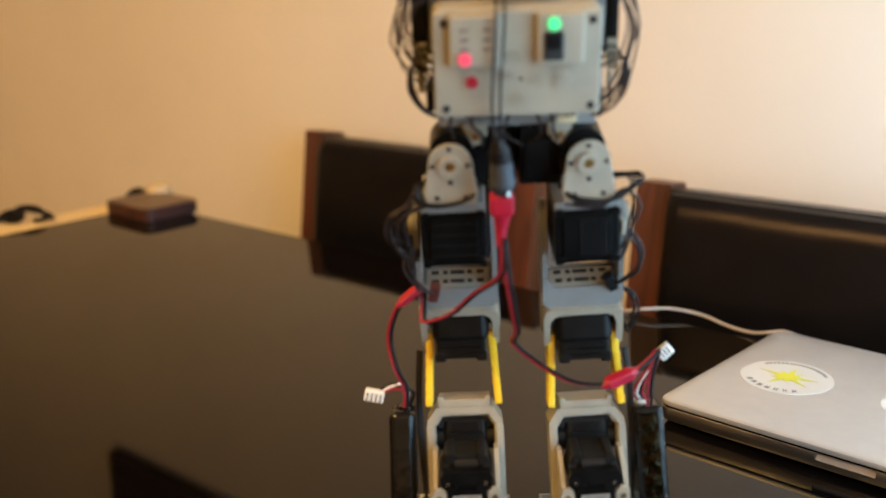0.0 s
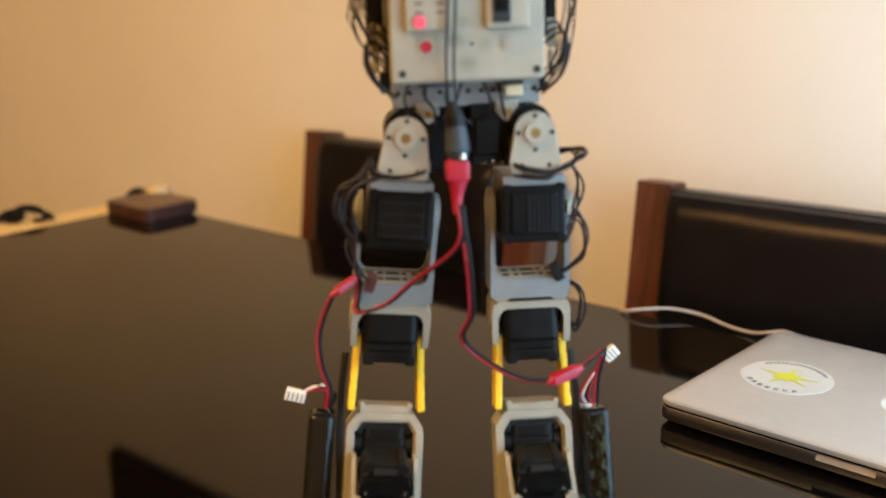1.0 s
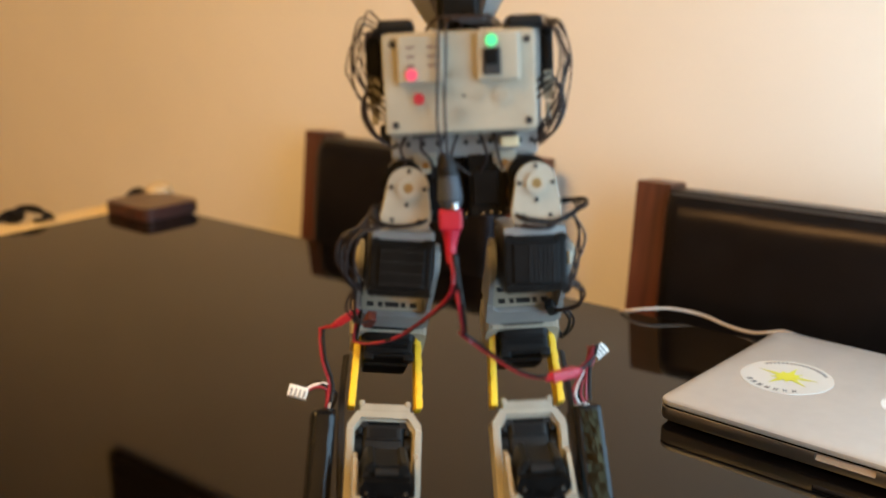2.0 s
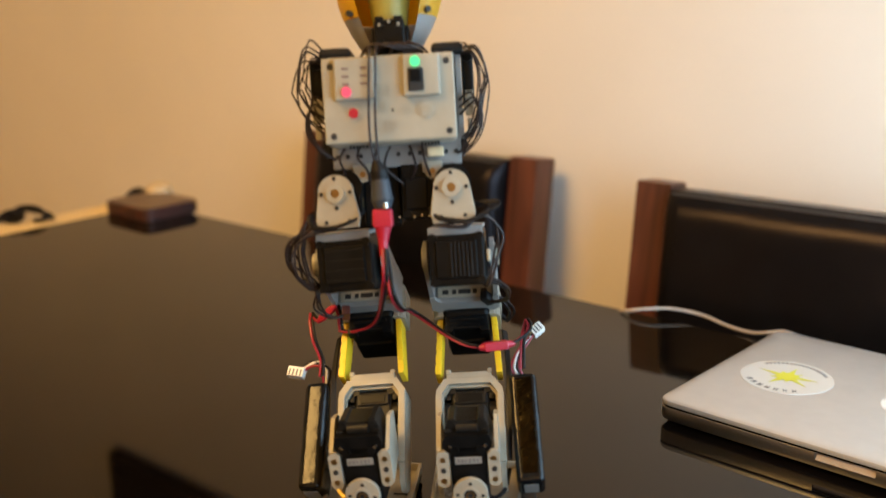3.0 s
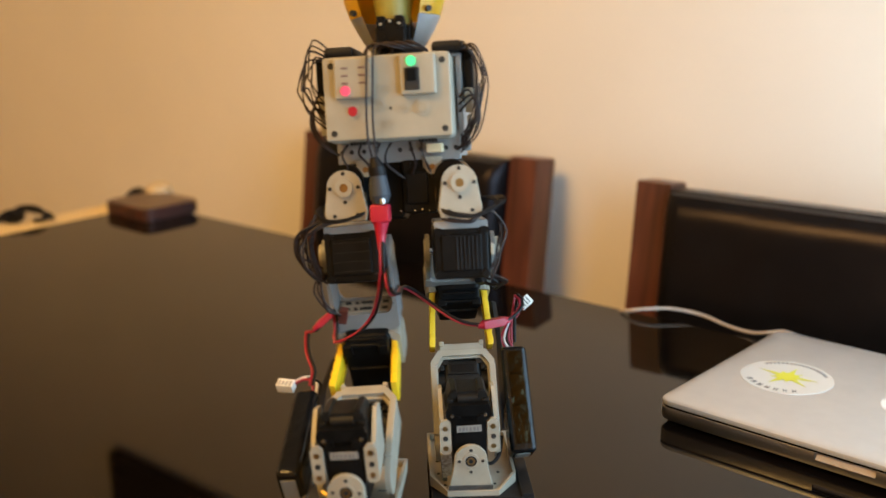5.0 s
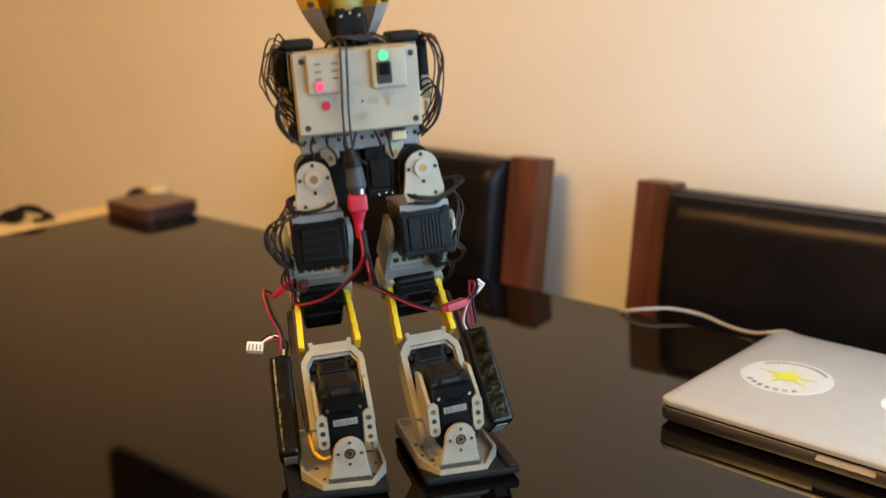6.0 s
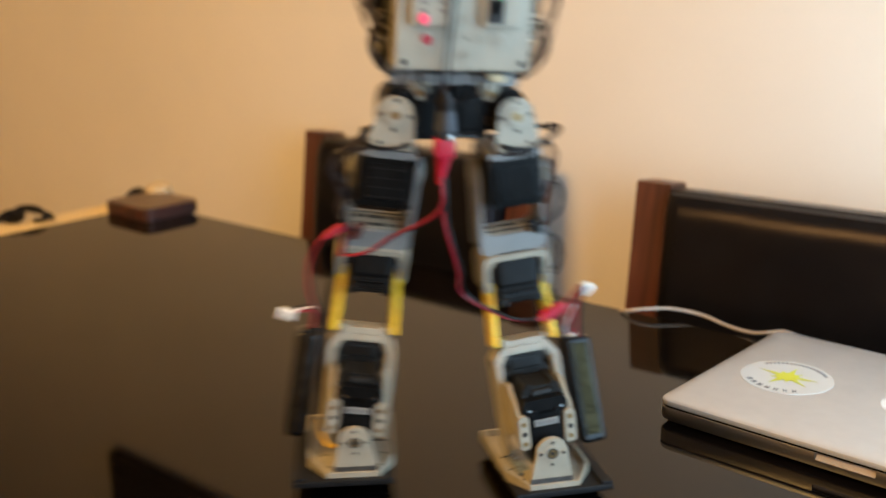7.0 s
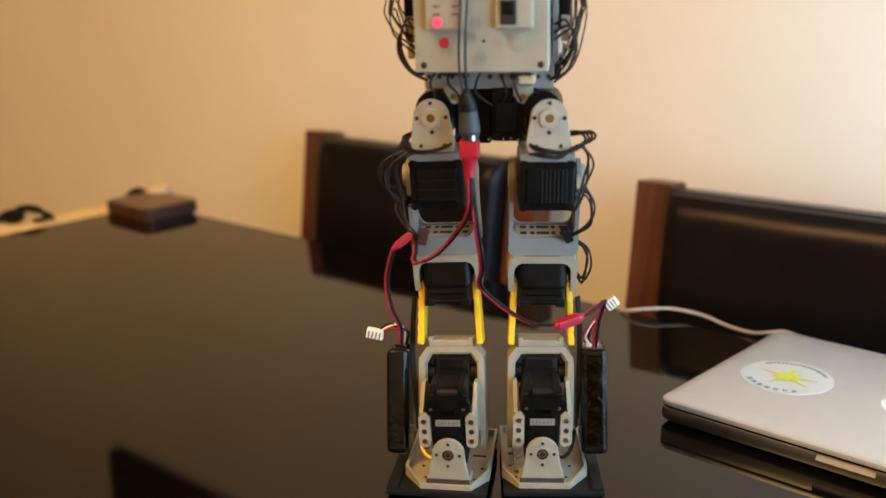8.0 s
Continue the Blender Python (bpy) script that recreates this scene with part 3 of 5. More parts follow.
    box(bm, (-0.0445, -0.0115, 0.0135), (0.0445, -0.008, 0.034), bev=0.001)
    box(bm, (-0.0445, -0.008, 0.016), (0.0445, 0.034, 0.0195), bev=0.001)
    box(bm, (-0.0475, -0.0115, 0.036), (-0.0458, 0.034, 0.084), bev=0.0008)
    box(bm, (0.0432, -0.0115, 0.030), (0.0475, 0.034, 0.084), bev=0.0008)
    box(bm, (-0.0475, 0.0345, 0.0195), (0.0475, 0.038, 0.084), bev=0.001)
    box(bm, (-0.0475, -0.0115, 0.0835), (0.0475, 0.038, 0.0865), bev=0.001)
    chest = part("chest_frame", bm, M_BLUE, robot, "grey plastic waist and chest bracket")
    for x in (-0.041, -0.034, -0.025, -0.016, 0.001, 0.009, 0.016, 0.034, 0.041):
        bm = B(); cyl(bm, (x, -0.0122, 0.022), (x, -0.0105, 0.022), 0.0016, None, 10)
        part("rivet_hole", bm, M_DARK, chest)
    bm = B(); box(bm, (0.0215, -0.024, 0.0190), (0.0325, -0.012, 0.0252), bev=0.001)
    part("cream_plug", bm, M_CREAM, robot, "cream cable plug under the controller")
    # hip yaw servos and the black mass between the hips
    bm = B()
    servo(bm, (-0.0255, -0.004, -0.026), (0.0005, 0.036, 0.0155)); part("hip_servo", bm, M_BLACK, robot, "black servo between the hips")
    bm = B(); servo(bm, (0.0012, -0.012, -0.0225), (0.0265, 0.036, 0.0155)); box(bm, (0.0040, -0.0140, -0.0160), (0.0200, -0.0115, 0.0060), bev=0.0015)
    sv = part("hip_servo", bm, M_BLACK, robot)
    screws("screw", [(-0.0005 + 0.0052 * k, -0.0125, -0.0205 + 0.0006 * (k % 2)) for k in range(5)], 0.0008, 0.0006, M_STEEL, sv)
    for s in (-1, 1):
        bm = B(); cyl(bm, (s * HIPX, -0.0185, 0.001), (s * HIPX, 0.006, 0.001), 0.0127, 0.0127, 28); box(bm, (s * HIPX - 0.0125, -0.016, -0.016), (s * HIPX + 0.0125, 0.012, 0.001), bev=0.002); box(bm, (s * 0.030 - 0.009, -0.010, 0.004), (s * 0.030 + 0.009, 0.028, 0.0165), bev=0.002)
        part("hip_servo", bm, M_BLACK, robot)
        bm = B(); box(bm, (s * 0.024 - 0.007, -0.0145, 0.0085), (s * 0.024 + 0.007, -0.0122, 0.0165), bev=0.001); cyl(bm, (s * 0.024, -0.0125, 0.0095), (s * 0.024, -0.0158, 0.0095), 0.0052)
        tab = part("hip_tab", bm, M_HORN, robot, "cream servo horn tab")
        bm = B(); cyl(bm, (s * 0.024, -0.0157, 0.0095), (s * 0.024, -0.0166, 0.0095), 0.002)
        part("screw", bm, M_BRASS, tab)
        for k, (x, z, w, h) in enumerate(((0.0300, 0.0060, 0.0042, 0.0030), (0.0270, -0.0010, 0.0016, 0.0050), (0.0268, -0.0095, 0.0018, 0.0036))):
            bm = B(); box(bm, (s * x - w, -0.0128 - 0.001 * k, z - h), (s * x + w, -0.0095, z + h), bev=0.0006)
            part("servo_clip", bm, M_HORN if k == 0 else M_BRASS, robot)
        # shoulder servo with its bracket
        x0, x1 = (-0.0575, -0.048) if s < 0 else (0.048, 0.056)
        bm = B(); servo(bm, (x0, -0.010, 0.052), (x1, 0.018, 0.088))
        part("shoulder_servo", bm, M_BLACK, robot)
        bm = B(); box(bm, (min(x0, x1) + 0.001, -0.0135, 0.045), (max(x0, x1) - 0.001, -0.0105, 0.062), bev=0.001)
        box(bm, (min(x0, x1) + 0.002, -0.0118, 0.034), (max(x0, x1) - 0.003, -0.009, 0.044), bev=0.001)
        part("shoulder_bracket", bm, M_HORN, robot)
        bm = B(); box(bm, (s * 0.047 - 0.004, -0.008, 0.022), (s * 0.047 + 0.002, 0.012, 0.034), bev=0.001)
        part("side_connector", bm, M_BLACK2, robot)
        bm = B(); box(bm, (s * 0.0385 - 0.011, -0.018, 0.0867), (s * 0.0385 + 0.011, 0.02, 0.0945), bev=0.0030)
        part("shoulder_cap", bm, M_BLACK2, robot)
        # bundle of thin leads that loops from the shoulder down to the waist
        rnd = random.Random(11 + s)
        j = lambda w: rnd.uniform(-w, w)
        for k in range(7):
            out = (0.057 + 0.014 * rnd.random()) if s > 0 else (0.057 + 0.011 * rnd.random())
            zt = 0.088 + j(0.006)
            zb = (0.034 if s > 0 else 0.050) + j(0.008)
            bm = B()
            tube(bm, [(s * 0.047, -0.006, zt), (s * (out - 0.006), -0.022 + j(0.008), zt + 0.002 + j(0.004)), (s * (out + 0.001), -0.020 + j(0.008), zt - 0.016 + j(0.006)), (s * (out - 0.001), -0.018 + j(0.006), (zt + zb) / 2 - 0.006 + j(0.005)), (s * (out - 0.007), -0.018 + j(0.004), zb + 0.002), (s * 0.045, -0.014, zb - 0.010)], 0.0006, 6, 6)
            part("lead", bm, M_LEADB, robot)
        for k in range(3):
            bm = B()
            tube(bm, [(s * 0.045, -0.013, 0.056 - 0.005 * k), (s * (0.053 + 0.002 * k), -0.022, 0.061 - 0.003 * k + j(0.002)), (s * (0.058 + 0.001 * k), -0.022, 0.046 - 0.003 * k), (s * 0.053, -0.020, 0.030 - 0.002 * k + j(0.003)), (s * 0.042, -0.015, 0.020)], 0.0008, 6, 5)
            part("lead", bm, M_LEADB, robot)
    # leads on the waist
    rnd = random.Random(4)
    for k in range(6):
        x = -0.034 + 0.0105 * k + rnd.uniform(-0.002, 0.002)
        bm = B()
        tube(bm, [(x, -0.020, 0.027), (x + rnd.uniform(-0.004, 0.004), -0.025, 0.020), (x + rnd.uniform(-0.006, 0.006), -0.020, 0.012), (x + rnd.uniform(-0.004, 0.008), -0.012, 0.002)], 0.0009, 6, 4)
        part("lead", bm, M_LEADB, robot)
    # twin power lead down the back, plug and red connector
    for dx in (0.0, 0.0042):
        bm = B()
        tube(bm, [(-0.013 + dx, -0.020, 0.093), (-0.0125 + dx, -0.0445, 0.0885), (-0.0135 + dx, -0.0475, 0.070), (-0.0150 + dx, -0.0470, 0.045), (-0.0150 + dx, -0.0450, 0.028), (-0.0125 + dx * 0.6, -0.0420, 0.012), (-0.0120 + dx * 0.5, -0.041, 0.004)], 0.00085, 8, 5)
        part("power_lead", bm, M_LEADB, robot)
    bm = B(); cyl(bm, (-0.0105, -0.041, 0.005), (-0.0098, -0.041, -0.008), 0.0060, 0.0074); cyl(bm, (-0.0098, -0.041, -0.008), (-0.0095, -0.041, -0.0135), 0.0074, 0.0054)
    part("power_plug", bm, M_GREYPLUG, robot, "dark grey rubber plug")
    bm = B(); cyl(bm, (-0.0125, -0.042, 0.018), (-0.0112, -0.041, 0.011), 0.0026, 0.0056); cyl(bm, (-0.0112, -0.041, 0.011), (-0.0105, -0.041, 0.0052), 0.0056, 0.0061)
    for k in range(3):
        ring(bm, (-0.0112 + 0.0003 * k, -0.041, 0.0105 - 0.0018 * k), (0, 0, 1), 0.0050, 0.0063, 0.0010, 16)
    part("strain_relief", bm, M_BLKW, robot, "ribbed black rubber strain relief")
    bm = B(); cyl(bm, (-0.0078, -0.0455, -0.0100), (-0.0076, -0.0455, -0.0135), 0.0022)
    part("plug_tip", bm, M_STEEL, robot)
    bm = B(); box(bm, (-0.0170, -0.0462, -0.0262), (-0.0034, -0.0358, -0.0138), bev=0.0020); cyl(bm, (-0.0102, -0.041, -0.0258), (-0.0108, -0.041, -0.0340), 0.0056, 0.0036); cyl(bm, (-0.0108, -0.041, -0.0340), (-0.0112, -0.041, -0.0450), 0.0036, 0.0024)
    part("red_connector", bm, M_RED, robot, "red plastic power connector")
    # neck and head
    bm = B(); servo(bm, (-0.013, -0.010, 0.087), (0.013, 0.024, 0.108)); cyl(bm, (0, 0.006, 0.107), (0, 0.006, 0.114), 0.012)
    part("neck_servo", bm, M_BLACK, robot, "black neck servo")
    bm = B()
    head_shell(bm, ((0.0885, 0.0165, 0.011, 0.004), (0.096, 0.0225, 0.018, 0.005), (0.106, 0.0285, 0.024, 0.006), (0.114, 0.0325, 0.028, 0.006)))
    part("helmet_side", bm, M_HELMS, robot, "silver grey helmet cheeks")
    bm = B()
    head_shell(bm, ((0.1142, 0.0328, 0.0283, 0.006), (0.126, 0.0365, 0.031, 0.006), (0.138, 0.0375, 0.032, 0.006), (0.146, 0.0365, 0.031, 0.006)))
    part("helmet_band", bm, M_HELMY, robot, "yellow-orange helmet band")
    bm = B()
    head_shell(bm, ((0.1465, 0.0370, 0.0315, 0.006), (0.158, 0.034, 0.029, 0.006), (0.170, 0.026, 0.024, 0.006), (0.178, 0.014, 0.014, 0.006), (0.181, 0.003, 0.003, 0.006)), False)
    part("helmet_top", bm, M_HELMY, robot, "yellow helmet crown")
    bm = B(); cyl(bm, (0, -0.004, 0.104), (0, 0.002, 0.140), 0.011, 0.017, 20)
    part("head_frame", bm, M_HELMIN, robot, "olive yellow inside of the helmet")
    bm = B(); servo(bm, (-0.0105, -0.0195, 0.093), (0.0105, -0.010, 0.1115))
    part("head_servo", bm, M_BLACK, robot)
    screws("screw", [(-0.0065, -0.0205, 0.1075), (0.0065, -0.0205, 0.1075), (0, -0.0205, 0.1095)], 0.0011, 0.0006, M_HORN, robot)
    for s in (-1, 1):
        bm = B(); cyl(bm, (s * 0.026, -0.0125, 0.117), (s * 0.0275, -0.0155, 0.117), 0.0022, None, 10)
        part("rivet", bm, M_DARK, robot)
    for k in range(4):
        bm = B(); tube(bm, [(-0.02 + 0.01 * k, -0.02, 0.0875), (-0.012 + 0.008 * k, -0.027, 0.094), (0.002 + 0.006 * k, -0.027, 0.0915), (0.016 + 0.003 * k, -0.018, 0.088)], 0.0011, 6, 4)
        part("lead", bm, M_LEADB, robot)


def head_shell(bm, rows, open_back=True):
    """Rings of a helmet; the back is left open for the neck."""
    n = 28
    loops = []
    for z, rx, ry, yc in rows:
        loops.append([bm.verts.new((rx * math.sin(2 * math.pi * k / n), yc - ry * math.cos(2 * math.pi * k / n), z)) for k in range(n)])
    gap = (0, 1, 2, n - 1, n - 2, n - 3) if open_back else ()
    for a, b in zip(loops, loops[1:]):
        for k in range(n):
            if k in gap:
                continue
            bm.faces.new((a[k], a[(k + 1) % n], b[(k + 1) % n], b[k]))
    if not open_back:
        bm.faces.new(loops[-1])
        bm.faces.new(loops[0][::-1])
    else:
        bmesh.ops.solidify(bm, geom=bm.faces[:], thickness=0.002)


def build_hip(robot, s):
    """Plate that swings sideways on the hip; origin at the hip's roll axis."""
    h = part("hip", hip_plate(s), M_GREY, robot, "light grey hip bracket")
    horn(h, -0.0255, 0.0062, 0.0030)
    bm = B(); cyl(bm, (0, -0.0262, 0), (0, -0.0270, 0), 0.0030)
    part("axle_screw", bm, M_BRASS, h)
    for x, z in ((0, 0.0098), (0.0098, 0), (-0.0098, 0), (0, -0.0098), (-0.008, -0.019), (0.008, -0.019)):
        bm = B(); cyl(bm, (x, -0.0245, z), (x, -0.0261, z), 0.0014, None, 10)
        part("rivet_hole", bm, M_DARK, h)
    bm = B(); box(bm, (-0.0185, -0.022, -0.0262), (0.0185, 0.022, -0.0232), bev=0.001); box(bm, (-0.0185, -0.0235, -0.029), (0.0185, -0.022, -0.0232), bev=0.0006)
    part("cap_plate", bm, M_BLUE, h, "grey plate above the servo")
    bm = B(); servo(bm, (-0.0190, -0.0235, -0.0635), (0.0190, 0.020, -0.0265))
    box(bm, (-0.0140, -0.0252, -0.0580), (0.0140, -0.0230, -0.0325), bev=0.0012)
    for sx in (-1, 1):
        cyl(bm, (sx * 0.0162, -0.0255, -0.0300), (sx * 0.0162, -0.0225, -0.0300), 0.0026, None, 12)
        cyl(bm, (sx * 0.0162, -0.0255, -0.0602), (sx * 0.0162, -0.0225, -0.0602), 0.0026, None, 12)
    sv = part("pitch_servo", bm, M_BLACK, h, "black hip servo")
    if s < 0:
        for k in range(4):
            bm = B(); box(bm, (-0.0130, -0.0256, -0.0555 + 0.0066 * k), (0.0130, -0.0250, -0.0548 + 0.0066 * k))
            part("label_edge", bm, M_DRUM, sv)
    else:
        bm = B(); box(bm, (0.0200, -0.0215, -0.0480), (0.0226, -0.0120, -0.0400), bev=0.0008)
        part("side_bracket", bm, M_HORN, sv)
    if s > 0:
        for k in range(6):
            bm = B(); box(bm, (-0.004 + 0.0027 * k, -0.0264, -0.0570), (-0.0027 + 0.0027 * k, -0.0255, -0.0340), bev=0.0003)
            part("cooling_rib", bm, M_BLACK2, sv)
    # leads that cross the foot of the plate and loop back on its outside
    rnd = random.Random(21 + s)
    for k in range(4):
        w = lambda a: rnd.uniform(-a, a)
        far = 0.024 + 0.002 * k if s > 0 else 0.017 + 0.0012 * k
        bm = B()
        tube(bm, [(-s * 0.016, -0.018, -0.0150 + w(0.002)), (-s * 0.010, -0.0272, -0.0195 + w(0.001)), (s * 0.006, -0.0285, -0.0225 + w(0.001)), (s * 0.017, -0.0275, -0.0205 + w(0.001)), (s * far, -0.0235, -0.0150 + w(0.001)), (s * (far - 0.002), -0.0195, -0.0115 + w(0.001)), (s * 0.0145, -0.0165, -0.0130 + w(0.002)), (s * 0.008, -0.010, -0.0140)], 0.0009, 6, 5)
        part("loop_lead", bm, M_BLKW, h)
    rnd = random.Random(7 + s)
    for k in range(11 if s < 0 else 3):
        bm = B()
        j = lambda w: rnd.uniform(-w, w)
        if s < 0:
            out = -0.027 - rnd.random() * 0.014
            tube(bm, [(-0.012 + j(0.004), -0.027, -0.020 + j(0.003)), (-0.020 + j(0.002), -0.029, -0.018 + j(0.006)), (out + 0.002, -0.026 + j(0.004), -0.030 + j(0.005)), (out, -0.022 + j(0.005), -0.044 + j(0.006)), (-0.026 + j(0.003), -0.018, -0.056 + j(0.006)), (-0.021, -0.012, -0.060 + j(0.004))], 0.00075, 6, 6)
        else:
            out = 0.026 + rnd.random() * 0.006
            tube(bm, [(-0.010 + j(0.004), -0.030, -0.0205 + j(0.0015)), (0.006 + j(0.003), -0.031, -0.0230 + j(0.0015)), (0.020 + j(0.002), -0.026, -0.0195 + j(0.003)), (out, -0.014 + j(0.003), -0.026 + j(0.004)), (out + j(0.003), -0.016, -0.046 + j(0.006)), (0.020 + j(0.003), -0.018, -0.062 + j(0.004)), (0.014, -0.012, -0.060)], 0.00085, 6, 6)
        part("lead", bm, M_LEADB, h)
    set_back(h, True, ("pitch_servo", "cap_plate", "lead"))
    for c in h.children:
        if c.name.split(".")[0] in ("pitch_servo", "cap_plate", "lead"):
            c.matrix_basis = Matrix.Translation((0, -0.003, 0.045 - HIP_DROP)) @ c.matrix_basis
    return h


def hip_plate(s):
    bm = B()
    pts = arc(0, 0, 0.0122, 0, 180, 12) + [(-0.0150, -0.017), (-0.0135, -0.0235), (0.0135, -0.0235), (0.0150, -0.017)]
    slab(bm, pts, -0.0255, -0.0225)
    box(bm, (-0.0125, -0.0225, -0.0235), (0.0125, -0.016, -0.0205), bev=0.0006)
    cyl(bm, (0, -0.0225, 0), (0, -0.016, 0), 0.0095)
    bmesh.ops.bevel(bm, geom=[e for e in bm.edges if e.calc_length() > 0.004], offset=0.0005, segments=1, affect="EDGES")
    return bm


def side_plate(bm, x0, x1, z_top, z_bot, half, round_top=True, round_bot=False):
    """An upright cheek across x, rounded round its axle."""
    pts = (arc(0, z_top - half, half, 0, 180, 8) if round_top else [(half, z_top), (-half, z_top)]) + (arc(0, z_bot + half, half, 180, 360, 8) if round_bot else [(-half, z_bot), (half, z_bot)])
    slab(bm, pts, x0, x1, Matrix(((0, 1, 0, 0), (1, 0, 0, 0), (0, 0, 1, 0), (0, 0, 0, 1))))


def build_thigh(robot, s):
    """Origin at the hip's pitch axis."""
    bm = B()
    side_plate(bm, -0.0245, -0.0215, 0.012, -0.040, 0.012)
    side_plate(bm, 0.0215, 0.0245, 0.012, -0.040, 0.012)
    slab(bm, [(-0.0246, -0.036), (-0.0212, -0.036), (-0.0207, -0.0390), (-0.0190, -0.0418), (-0.0160, -0.0435), (0.0160, -0.0435), (0.0190, -0.0418), (0.0207, -0.0390), (0.0212, -0.036), (0.0246, -0.036), (0.0246, -0.0545), (0.020, -0.0585), (-0.020, -0.0585), (-0.0246, -0.0545)], -0.0130, -0.0105)
    slab(bm, [(-0.0246, -0.036), (-0.0212, -0.036), (-0.0207, -0.0390), (-0.0190, -0.0418), (-0.0160, -0.0435), (0.0160, -0.0435), (0.0190, -0.0418), (0.0207, -0.0390), (0.0212, -0.036), (0.0246, -0.036), (0.0246, -0.0545), (0.020, -0.0585), (-0.020, -0.0585), (-0.0246, -0.0545)], 0.0105, 0.0130)
    box(bm, (-0.0225, -0.0105, -0.0475), (0.0225, 0.0105, -0.0445))
    box(bm, (-0.0243, -0.0105, -0.0545), (-0.0215, 0.0105, -0.040)); box(bm, (0.0215, -0.0105, -0.0545), (0.0243, 0.0105, -0.040))
    th = part("thigh", bm, M_BLUE, robot, "blue-grey U-shaped thigh bracket")
    bm = B(); box(bm, (-0.0195, -0.0085, -0.0447), (0.0195, 0.0085, -0.0435), bev=0.0004)
    pl = part("slot_plate", bm, M_HORN, th, "cream plate with slots")
    for x, w in ((-0.014, 0.0022), (-0.0075, 0.0015), (0.0, 0.0045), (0.0075, 0.0015), (0.014, 0.0022)):
        for y in (-0.0045, 0.0045):
            bm = B(); box(bm, (x - w, y - 0.0018, -0.0437), (x + w, y + 0.0018, -0.0432))
            part("slot", bm, M_DARK, pl)
    for sx in (-1, 1):
        bm = B(); cyl(bm, (sx * 0.0245, 0, 0), (sx * (0.0275 if sx == s else 0.0255), 0, 0), 0.0080)
        part("horn", bm, M_HORN, th)
    # knee yoke
    bm = B()
    outer = [(-0.0245, -0.0840), (-0.0245, -0.0625), (-0.0215, -0.0590), (0.0215, -0.0590), (0.0245, -0.0625), (0.0245, -0.0840)]
    inner = [(-0.0205, -0.0840), (-0.0205, -0.0680), (-0.0165, -0.0630), (0.0165, -0.0630), (0.0205, -0.0680), (0.0205, -0.0840)]
    for y0, y1 in ((-0.0135, 0.0135),):
        a = [[bm.verts.new((x, y, z)) for x, z in outer + inner[::-1]] for y in (y0, y1)]
        bm.faces.new(a[0]); bm.faces.new(a[1][::-1])
        n = len(a[0])
        for i in range(n):
            bm.faces.new((a[0][i], a[1][i], a[1][(i + 1) % n], a[0][(i + 1) % n]))
    bmesh.ops.bevel(bm, geom=[e for e in bm.edges if abs(e.verts[0].co.y - e.verts[1].co.y) > 0.01], offset=0.0012, segments=2, affect="EDGES")
    part("knee_yoke", bm, M_GREY, th, "light grey knee yoke", m=Matrix.Translation((0, -0.003, 0.072 - THIGH)))
    for sx in (-1, 1):
        bm = B(); side_plate(bm, min(sx * 0.0203, sx * 0.0243), max(sx * 0.0203, sx * 0.0243), -0.080, -0.0862, 0.0131, False, False)
        cyl(bm, (sx * 0.0243, 0, -0.072), (sx * 0.0253, 0, -0.072), 0.009)
        part("knee_cheek", bm, M_GREY, th, m=Matrix.Translation((0, -0.003, 0.072 - THIGH)))
    rnd = random.Random(31 + s)
    for k in range(4):
        j = lambda w: rnd.uniform(-w, w)
        bm = B()
        if s > 0:
            tube(bm, [(0.021, -0.021, 0.004 - 0.002 * k), (0.029 + j(0.001), -0.022, -0.001 - 0.002 * k), (0.0325 + j(0.0015), -0.022, -0.014 + j(0.002)), (0.030 + j(0.0015), -0.021, -0.027 + j(0.002)), (0.022 + j(0.001), -0.018, -0.0365 + j(0.001)), (0.0155, -0.012, -0.0425)], 0.0008, 6, 5)
        else:
            tube(bm, [(-0.027 + j(0.002), -0.020, -0.004 + j(0.003)), (-0.028 + j(0.003), -0.026, -0.016 + j(0.003)), (-0.023 + j(0.002), -0.027, -0.028 + j(0.002)), (-0.0165 + j(0.001), -0.024, -0.036 + j(0.001)), (-0.0135, -0.018, -0.0405)], 0.0008, 6, 5)
        part("servo_lead", bm, M_LEADB, th)
    bm = B(); box(bm, (-0.0030, -0.0035, -0.0055), (0.0030, 0.0035, 0.0055), pose(-0.0142, -0.0190, -0.0400, 0, 14, 0) if s < 0 else pose(0.0165, -0.0130, -0.0400, 0, -25, 0), bev=0.0008)
    part("servo_plug", bm, M_BRNPLUG if s < 0 else M_BLACK2, th)
    for k in range(4 if s > 0 else 0):
        bm = B()
        tube(bm, [(0.024, -0.008, -0.046 - 0.001 * k), (0.030 + rnd.uniform(0, 0.003), -0.012 + rnd.uniform(-0.003, 0.003), -0.053 + rnd.uniform(-0.002, 0.002)), (0.031 + rnd.uniform(0, 0.005), -0.012 + rnd.uniform(-0.004, 0.004), -0.066 + rnd.uniform(-0.003, 0.003)), (0.028 + rnd.uniform(0, 0.003), -0.012, -0.078 + rnd.uniform(-0.003, 0.003)), (0.023, -0.008, -0.076 + 0.003 * k)], 0.0008, 6, 5)
        part("lead", bm, M_BLKW, th)
    return th


